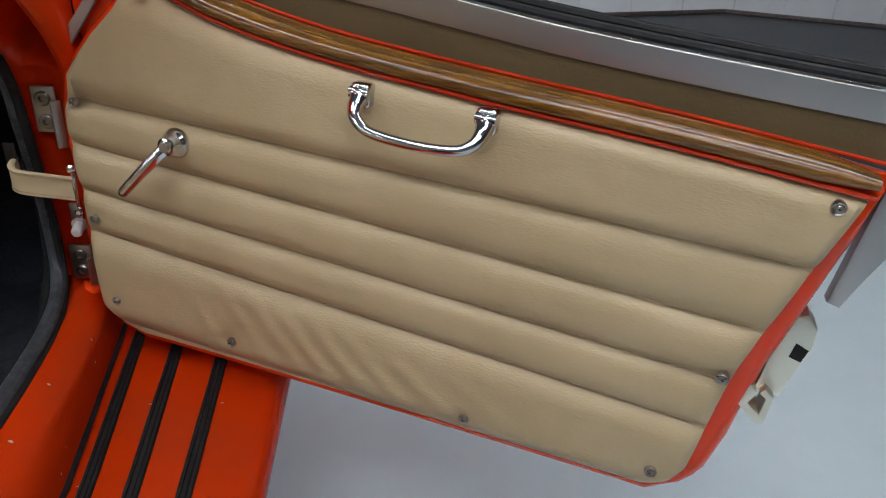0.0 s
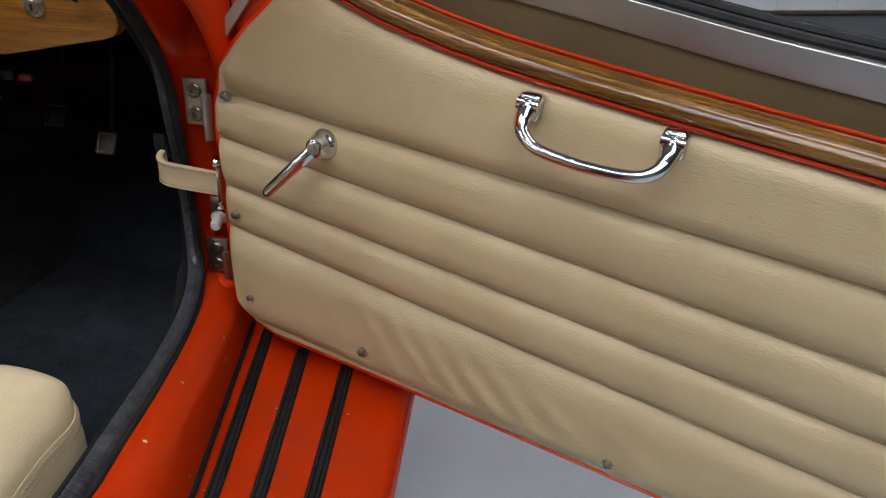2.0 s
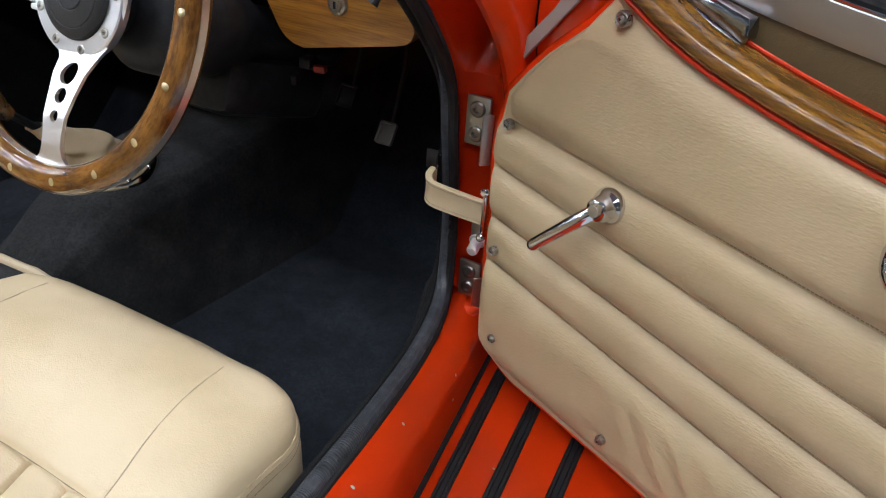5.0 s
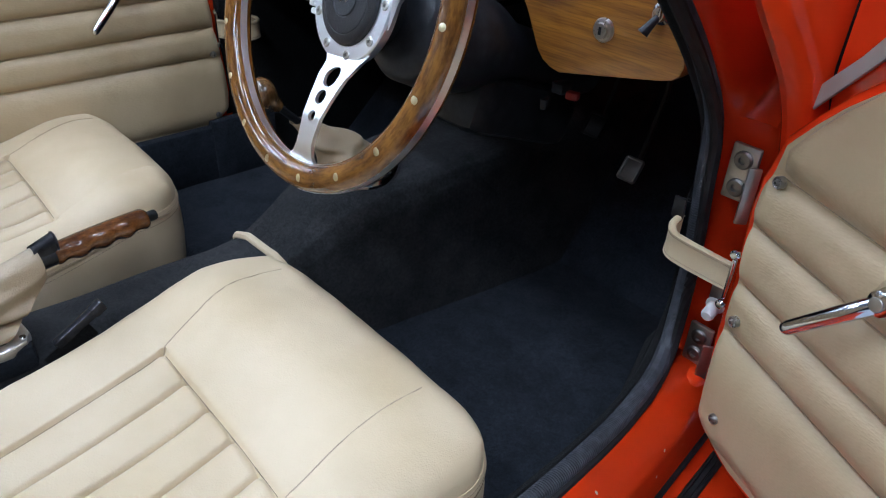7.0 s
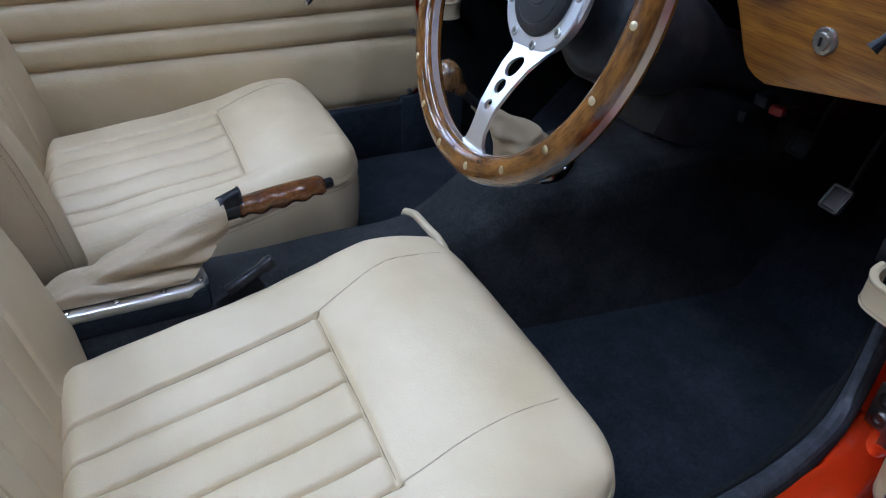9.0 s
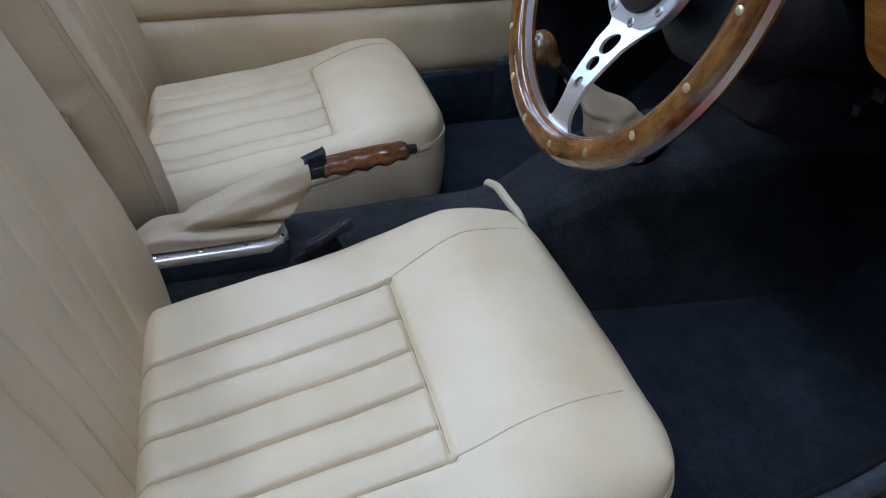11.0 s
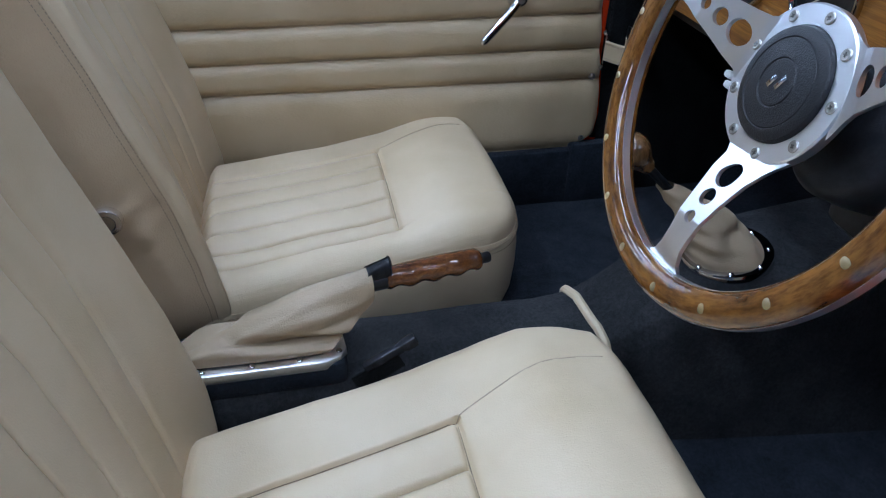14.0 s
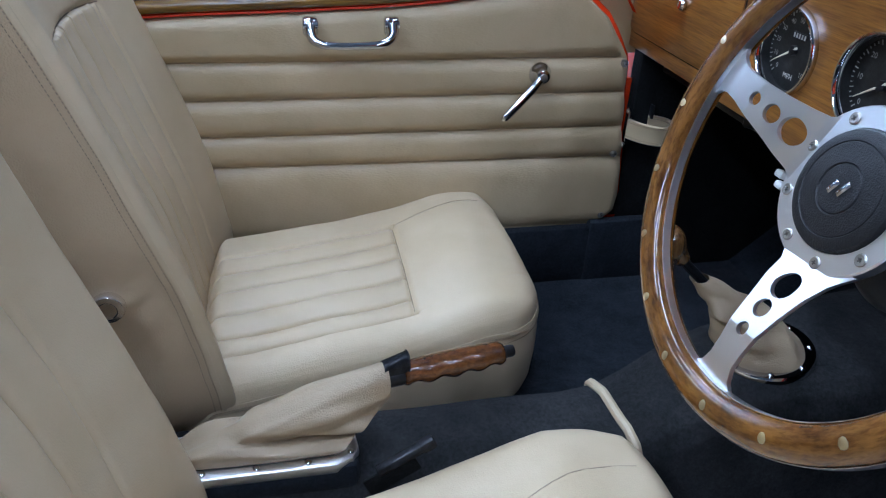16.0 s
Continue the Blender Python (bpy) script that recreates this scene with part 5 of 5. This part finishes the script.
def gauge(x, z, r, numbers, needle_deg, unit, a0=225.0, a1=-45.0):
    """A round dial with chrome bezel, black face, numerals and needle."""
    deep = 0.010
    g = part("dial", lathe([(r * 0.915, 0.001), (r * 0.93, 0.0055), (r * 0.96, 0.0082), (r * 1.00, 0.0080), (r * 1.03, 0.0045), (r * 1.03, 0.0)], dash(x, z, 0), (0, -1, 0), 48), CHROME, dashboard, "chrome-rimmed round dial")
    part("dial_face", lathe([(r * 0.925, 0.003), (r * 0.915, -deep), (0, -deep)], dash(x, z, 0), (0, -1, 0), 48), DIAL, g, "black dial face set deep in its rim")
    bm = bmesh.new()
    n = 40
    for i in range(n + 1):
        a = radians(a0 + (a1 - a0) * i / n)
        long = 0.10 if i % 4 == 0 else 0.05
        c = dash(x + math.cos(a) * r * (0.88 - long / 2), z + math.sin(a) * r * (0.88 - long / 2), 0.0006 - deep)
        block(c, (r * long, 0.0006, r * 0.018), Matrix.Rotation(-a, 3, "Y"), 0, bm)
    tagged(part("scale_mark", bm, WHITE_MARK, g, "white scale marks", False), kind="stuff")
    for i, t in enumerate(numbers):
        a = radians(a0 + (a1 - a0) * i / (len(numbers) - 1))
        words(t, r * 0.16, dash(x + math.cos(a) * r * 0.66, z + math.sin(a) * r * 0.66, 0.0008 - deep), (1, 0, 0), (0, 0, 1), WHITE_MARK, g)
    if unit:
        words(unit, r * 0.17, dash(x, z - r * 0.60, 0.0008 - deep), (1, 0, 0), (0, 0, 1), WHITE_MARK, g)
        bm = block(dash(x + r * 0.05, z + r * 0.33, 0.0004 - deep), (r * 0.52, 0.0008, r * 0.15), None, 0)
        part("counter", bm, BLACK_PLASTIC, g)
        bm = bmesh.new()
        for k in range(5):
            block(dash(x + r * (-0.14 + 0.095 * k), z + r * 0.33, 0.0010 - deep), (r * 0.045, 0.0006, r * 0.10), None, 0, bm)
        part("counter_digit", bm, WHITE_MARK, g, "illegible white counter digits", False)
    a = radians(needle_deg)
    part("needle", tube([dash(x - math.cos(a) * r * 0.15, z - math.sin(a) * r * 0.15, 0.0040 - deep), dash(x + math.cos(a) * r * 0.72, z + math.sin(a) * r * 0.72, 0.0040 - deep)], lambda t: 0.0016 - 0.001 * t, 6), NEEDLE, g, "cream needle")
    part("needle_hub", lathe([(r * 0.11, -deep), (r * 0.11, 0.005 - deep), (0, 0.006 - deep)], dash(x, z, 0), (0, -1, 0), 16), BLACK_PLASTIC, g)


gauge(*GAUGES[0], ["0", "10", "20", "30", "40", "50", "60", "70", "80", "90", "100"], 212, "MPH")
gauge(*GAUGES[1], ["0", "10", "20", "30", "40", "50", "60"], 214, "")
gauge(*GAUGES[2], ["30", "60", "90"], 150, "")
ign = part("ignition_lock", lathe([(0.0122, 0), (0.0125, 0.002), (0.0112, 0.0042), (0.0080, 0.005), (0.0074, 0.0075), (0, 0.0075)], dash(0.3195, 0.793, 0), (0, -1, 0), 24), SCREW_METAL, dashboard, "round dull nickel ignition lock")
part("key_slot", block(dash(0.3195, 0.793, 0.0077), (0.0030, 0.0008, 0.0078), None, 0), BLACK_RUBBER, ign)
toggle = part("toggle_switch", lathe([(0.0105, 0), (0.0105, 0.005), (0.0075, 0.007), (0.0062, 0.012), (0, 0.013)], dash(0.384, 0.824, 0), (0, -1, 0), 18), CHROME, dashboard, "chrome toggle switch")
part("toggle_lever", tube([dash(0.384, 0.822, 0.010), dash(0.3795, 0.812, 0.017), dash(0.377, 0.8065, 0.020)], lambda t: 0.0034 + 0.0026 * t, 10), GREY_PLASTIC, toggle, "grey paddle lever")
solo("warning_switch", block((0.257, 0.076, 0.694), (0.016, 0.012, 0.010), Matrix.Rotation(radians(15), 3, "Z"), 0.003), RED_PLASTIC, "small red switch in the dark under the dashboard", "switch")
for k, (x, y, z) in enumerate(((0.232, 0.085, 0.695), (0.20, 0.09, 0.665), (-0.28, 0.06, 0.70), (-0.22, 0.07, 0.69), (0.05, 0.09, 0.66))):
    solo("wiring_connector", block((x, y, z), (0.018, 0.02, 0.014), Matrix.Rotation(k * 0.4, 3, "Z"), 0.003), BLACK_PLASTIC, "black wiring connector under the dashboard", "wiring", "", "wiring connectors")


# ---- pedals ----
def pedal(x, y, z, w, h, trim):
    p = thing("pedal", (x, y, z - h / 2), "metal-edged foot pedal in the dark footwell", "pedal", "pedals")
    rot = Matrix.Rotation(radians(-35), 3, "X")
    part("pad", block((x, y, z), (w, 0.010, h), rot, 0.003), DARK_STEEL if trim is STEEL else BLACK_RUBBER, p)
    bm = bmesh.new()
    for dx, dz, sx, sz in ((0, h / 2, w, 0.004), (0, -h / 2, w, 0.004), (w / 2, 0, 0.004, h), (-w / 2, 0, 0.004, h)):
        block(Vector((x, y, z)) + rot @ Vector((dx, -0.004, dz)), (sx, 0.008, sz), rot, 0.0015, bm)
    part("trim", bm, DARK_STEEL if trim is STEEL else trim, p, "worn metal surround, darkened for the footwell's shade")
    part("arm", tube([(x, y + 0.012, z), (x, y + 0.05, z + 0.10), (x, y + 0.06, z + 0.22)], 0.004, 8), BLACK_RUBBER, p)


# surrounds take dark steel or black in place of the footwell's deep shade
pedal(0.246, 0.252, 0.540, 0.026, 0.032, STEEL)
pedal(0.140, 0.30, 0.560, 0.030, 0.034, BLACK_RUBBER)
pedal(0.335, 0.30, 0.535, 0.024, 0.05, BLACK_PLASTIC)

# ---- gear lever ----
GC = Vector((-0.047, -0.012, 0.504))
GN = Vector((0.0, -0.16, 0.987)).normalized()
gear = thing("gear_lever", GC, "gear lever with wooden knob and cream leather gaiter", "gear lever")
GT = Vector((-0.090, -0.092, 0.586))
gy = GN.cross(Vector((1, 0, 0))).normalized()


def gaiter_boot(a, t):
    c = GC.lerp(GT, t ** 0.9) + Vector((0, 0.006 * math.sin(t * math.pi), 0.004 * math.sin(t * math.pi)))
    r = 0.040 * (1 - t) ** 1.05 + 0.011
    fold = 1 + (0.09 * math.sin(3 * a + 7 * t) + 0.06 * math.sin(5 * a - 11 * t) + 0.07 * math.sin(14 * t + a) + 0.05 * math.sin(21 * t - 2 * a) + 0.07 * math.sin(30 * t + 2.5 * math.sin(a)) * (1 - t)) * math.sin(t * math.pi) ** 0.7
    return c + (Vector((1, 0, 0)) * math.cos(a) + gy * math.sin(a)) * r * fold


bm = sheet(gaiter_boot, steps(0, 2 * math.pi, 97)[:-1], steps(0, 1, 60), None, True)
part("gaiter", bm, GAITER, gear, "creased tan leather gaiter", True, 70)
ringpart = part("gaiter_ring", lathe([(0.041, 0.002), (0.042, 0.0055), (0.047, 0.0070), (0.056, 0.0062), (0.058, 0.003), (0.058, -0.006)], GC, GN, 48), CHROME, gear, "chrome gaiter ring")
for k in range(8):
    a = radians(22 + 45 * k)
    c = GC + (Vector((1, 0, 0)) * math.cos(a) + gy * math.sin(a)) * 0.0505 + GN * 0.0066
    part("ring_screw", lathe([(0.0038, 0), (0.0036, 0.0014), (0.002, 0.0022), (0, 0.0024)], c, GN, 12), CHROME, ringpart)
GK = Vector((-0.095, -0.135, 0.628))
part("lever_shaft", tube([GT - (GK - GT).normalized() * 0.02, GK], 0.0058, 10), BLACK_PLASTIC, gear, "black lever shaft")
part("knob", lathe([(0.0, -0.026), (0.009, -0.025), (0.0115, -0.018), (0.0125, -0.012), (0.017, -0.006), (0.0215, 0.004), (0.0225, 0.012), (0.0200, 0.020), (0.013, 0.026), (0, 0.028)], GK, GK - GT, 26), KNOB_WOOD, gear, "varnished wooden knob")

# ---- handbrake ----
hb = thing("handbrake", (-0.027, -0.60, 0.43), "handbrake with carved wooden grip and tan leather gaiter", "handbrake")
A, B = Vector((-0.044, -0.468, 0.521)), Vector((-0.068, -0.332, 0.5205))
axis = (B - A).normalized()
sidev = axis.cross(Vector((0, 0, 1))).normalized()
upv = sidev.cross(axis)
part("plinth", block((-0.026, -0.60, 0.434), (0.068, 0.205, 0.036), None, 0.010), CARPET, hb, "carpeted plinth")
frame2d = [(0.0075, -0.70), (0.0075, -0.522), (-0.0005, -0.504), (-0.014, -0.497), (-0.045, -0.500), (-0.054, -0.506), (-0.058, -0.520), (-0.058, -0.70)]
inner = [(-0.0075, -0.688), (-0.0075, -0.524), (-0.016, -0.512), (-0.042, -0.512), (-0.048, -0.524), (-0.048, -0.688)]
base = part("gaiter_frame", slab(frame2d, lambda x, y, w: Vector((x, y, 0.4565 + w)), 0.013, 0.0022, [inner]), ALLOY, hb, "polished metal gaiter frame", True, 30)
for x, y in ((0.000, -0.655), (0.000, -0.602), (0.000, -0.550), (-0.008, -0.506), (-0.050, -0.508), (-0.053, -0.56), (-0.053, -0.62)):
    part("frame_screw", lathe([(0.0036, 0), (0.0034, 0.0015), (0.0018, 0.0024), (0, 0.0025)], (x, y, 0.4565), (0, 0, 1), 12), CHROME, base)


def hb_boot(a, t):
    """From the frame's opening to the collar: its front goes to the collar's underside."""
    ca, sa = math.cos(a), math.sin(a)
    sq = 1 / max(abs(ca), abs(sa))
    foot = Vector((-0.0275 + 0.0215 * ca * (0.25 + 0.75 * sq), -0.603 + 0.090 * sa * (0.25 + 0.75 * sq), 0.457))
    head = A + axis * 0.004 + sidev * ca * 0.0175 - upv * sa * 0.0215 - upv * 0.003
    p = foot.lerp(head, t)
    out = Vector((ca * 0.8, 0, 0.5 - 0.5 * sa)).normalized()
    flank = max(0.0, abs(ca) - 0.15)
    lip = 0.013 * math.exp(-((t - 0.13) / 0.10) ** 2) * flank
    crease = -0.016 * math.exp(-((t - 0.33 - 0.05 * sa) / 0.045) ** 2) * flank
    sheath = 0.007 * math.exp(-((t - 0.56 + 0.12 * sa) / 0.13) ** 2) * flank
    folds = 0.0028 * math.sin(t * math.pi) * math.sin(9 * t - 6.0 * sa + 1.2) * flank
    belly = 0.006 * math.sin(t * math.pi) * (0.7 - 0.3 * sa)
    return p + out * (belly + lip + crease + sheath + folds)


bm = sheet(hb_boot, steps(0, 2 * math.pi, 73)[:-1], steps(0, 1, 64), None, True)
part("handbrake_gaiter", bm, GAITER, hb, "loose tan leather gaiter with folds", True, 70)
rot = Matrix((sidev, axis, upv)).transposed()
collar = part("collar", tube([A - axis * 0.004, A + axis * 0.026], 0.0115, 16), BLACK_PLASTIC, hb, "black collar")
hood = [(-0.0085, 0.0), (-0.0085, 0.45), (-0.0078, 0.72), (-0.0050, 0.92), (0.0, 1.0), (0.0050, 0.92), (0.0078, 0.72), (0.0085, 0.45), (0.0085, 0.0)]
bm = sheet(lambda k, t: A + axis * 0.027 * t + sidev * hood[k][0] + upv * (0.008 + (0.013 + 0.008 * t) * hood[k][1]), range(9), steps(0, 1, 6))
bmesh.ops.solidify(bm, geom=bm.faces[:], thickness=0.0018)
part("ratchet_cover", bm, BUCKLE, collar, "glossy black hood over the ratchet", True, 50)
part("hood_lip", tube([A + axis * 0.027 + sidev * x + upv * (0.008 + 0.021 * h) for x, h in hood], 0.0013, 6), BUCKLE, collar)
L = (B - A).length


def grip(a, t):
    p = A + axis * (0.022 + (L - 0.020) * t)
    e = math.sin(min(1, t / 0.05) * math.pi / 2) * math.sin(min(1, (1 - t) / 0.05) * math.pi / 2)
    r = (0.0138 + 0.0016 * math.sin(t * math.pi)) * (0.80 + 0.20 * e)
    scallop = 0.0034 * max(0.0, -math.sin(a)) * (1 - math.cos(t * math.pi * 8)) / 2
    dim = 0.0026 * max(0.0, math.cos(a) - 0.3) * (1 - math.cos(t * math.pi * 8)) / 2
    return p + (sidev * math.cos(a) + upv * math.sin(a)) * (r - scallop - dim)


bm = sheet(grip, steps(0, 2 * math.pi, 33)[:-1], steps(0, 1, 60), None, True)
for loop in (list(bm.verts)[:32], list(bm.verts)[-32:]):
    bm.faces.new(loop)
part("grip", bm, GRIP_WOOD, hb, "dark red-brown carved wooden grip", True, 60)
part("release_button", lathe([(0.0070, 0.0), (0.0070, 0.012), (0.0062, 0.0145), (0, 0.015)], B + axis * 0.001, axis, 16), BLACK_PLASTIC, hb, "black release button")

# ---- seat belt buckle ----
belt = thing("seat_belt_buckle", (0.055, -0.50, 0.43), "black seat belt buckle beside the tunnel", "seat belt")
b0, b1 = Vector((0.014, -0.500, 0.434)), Vector((0.000, -0.420, 0.468))
d = (b1 - b0).normalized()
s = d.cross(Vector((0, 0, 1))).normalized()
rot = Matrix((s, d, s.cross(d))).transposed()
part("buckle_body", block(b0.lerp(b1, 0.62), (0.0105, 0.066, 0.0125), rot, 0.003), BUCKLE, belt)
part("buckle_mouth", block(b1 - d * 0.007, (0.0125, 0.017, 0.015), rot, 0.003), BUCKLE, belt)
part("webbing", block(b0.lerp(b1, 0.45) - Vector((0, 0, 0.017)), (0.003, 0.060, 0.026), rot, 0.001), DARK_CARPET, belt, "black belt webbing")


# ---- door check straps ----
def check_strap(points, wide, label):
    """A folded leather band with stitched edges and a chrome clip at the door."""
    st = thing("check_strap", points[0], label, "door strap", "door straps")
    line = spline(points, 40)

    def at(k, i):
        a, b = line[max(i - 1, 0)], line[min(i + 1, 39)]
        n = (b - a).normalized().cross(Vector((0, 0, 1))).normalized()
        w, o = ((-0.5, 0.001), (-0.5, 0.005), (-0.45, 0.0068), (-0.36, 0.0058), (0.36, 0.0058), (0.45, 0.0068), (0.5, 0.005), (0.5, 0.001), (0.45, -0.0012), (0.36, -0.0002), (-0.36, -0.0002), (-0.45, -0.0012), (-0.5, 0.001))[k]
        return line[i] + Vector((0, 0, w * wide)) + n * o

    band = part("band", sheet(at, range(13), range(40)), STRAP, st, "cream leather strap", True, 50)
    for w in (-0.36, 0.36):
        bm = bmesh.new()
        for i in range(0, 39):
            a, b = line[i], line[i + 1]
            n = (b - a).normalized().cross(Vector((0, 0, 1))).normalized()
            for k in (0, 0.5):
                for o in (0.0060, -0.0004):
                    tube([a.lerp(b, k) + Vector((0, 0, w * wide)) + n * o, a.lerp(b, k + 0.3) + Vector((0, 0, w * wide)) + n * o], 0.0007, 4, bm)
        tagged(part("strap_stitching", bm, SEAM, band, "row of stitches"), kind="stuff")
    anchor = line[-1] + (line[-2] - line[-1]).normalized() * 0.004
    part("anchor_plate", block(anchor + Vector((0, 0, wide / 2 + 0.008)), (0.014, 0.004, 0.024), None, 0.0015), BLACK_PLASTIC, st, "black anchor plate")
    for p in (line[0],):
        clip = part("clip", block(p + Vector((0, 0, 0.0)), (0.005, 0.006, wide + 0.018), None, 0.0022), CHROME, st, "chrome strap clip")
        for z in (wide / 2 + 0.014, -wide / 2 - 0.014):
            part("clip_screw", lathe([(0.0052, -0.002), (0.0052, 0.001), (0.003, 0.003), (0, 0.0034)], p + Vector((0, -0.004, z)), (0, -1, 0.1), 14), CHROME, clip)


check_strap([near_f(0.011, 0.586, 0.008), near_f(-0.008, 0.592, 0.028), Vector((0.462, 0.026, 0.599)), Vector((0.447, 0.024, 0.603)), Vector((0.437, 0.034, 0.606)), Vector((0.434, 0.054, 0.609))], 0.0325, "cream stitched leather check strap of the open door")
check_strap([far_f(0.010, 0.588, 0.013), far_f(-0.010, 0.585, 0.033), far_f(-0.036, 0.582, 0.041), far_f(-0.056, 0.582, 0.034), far_f(-0.062, 0.583, 0.016), far_f(-0.052, 0.584, 0.002), far_f(-0.034, 0.585, -0.005)], 0.034, "cream stitched leather check strap of the closed door")

# ---- beyond the door ----
crate = thing("storage_bin", (2.6, 2.0, 0), "long low dark grey bin with a dull brown rim", "storage bin")
corner_line = [(1.20, 2.222), (2.56, 2.82), (4.30, 2.20), (3.9, 1.30), (1.6, 1.30)]
part("bin_body", slab(corner_line[::-1], lambda x, y, w: Vector((x, y, 0.445 + w)), 0.44, 0.012), CRATE_GREY, crate, "", False)
bm = tube([(x, y, 0.452) for x, y in corner_line[:3]], 0.014, 8)
part("bin_rim", bm, BIN_RIM, crate, "dull brown rim")

# wall tiles in rows, kept to the stretch of wall that shows
tile_mesh = None
for r in range(8):
    for c in range(16):
        x, z = 0.6 + c * 0.304, 0.155 + r * 0.304
        if tile_mesh is None:
            bm = block((0, 0, 0), (0.300, 0.010, 0.300), None, 0.002, None, 1)
            tile_mesh = bpy.data.meshes.new("tile")
            bm.to_mesh(tile_mesh)
            bm.free()
            tile_mesh.materials.append(WALL_WHITE)
        t = new("tile", tile_mesh)
        t.parent = wall_north
        t.location = (x, 3.5 - 0.075 - 0.0035, z)
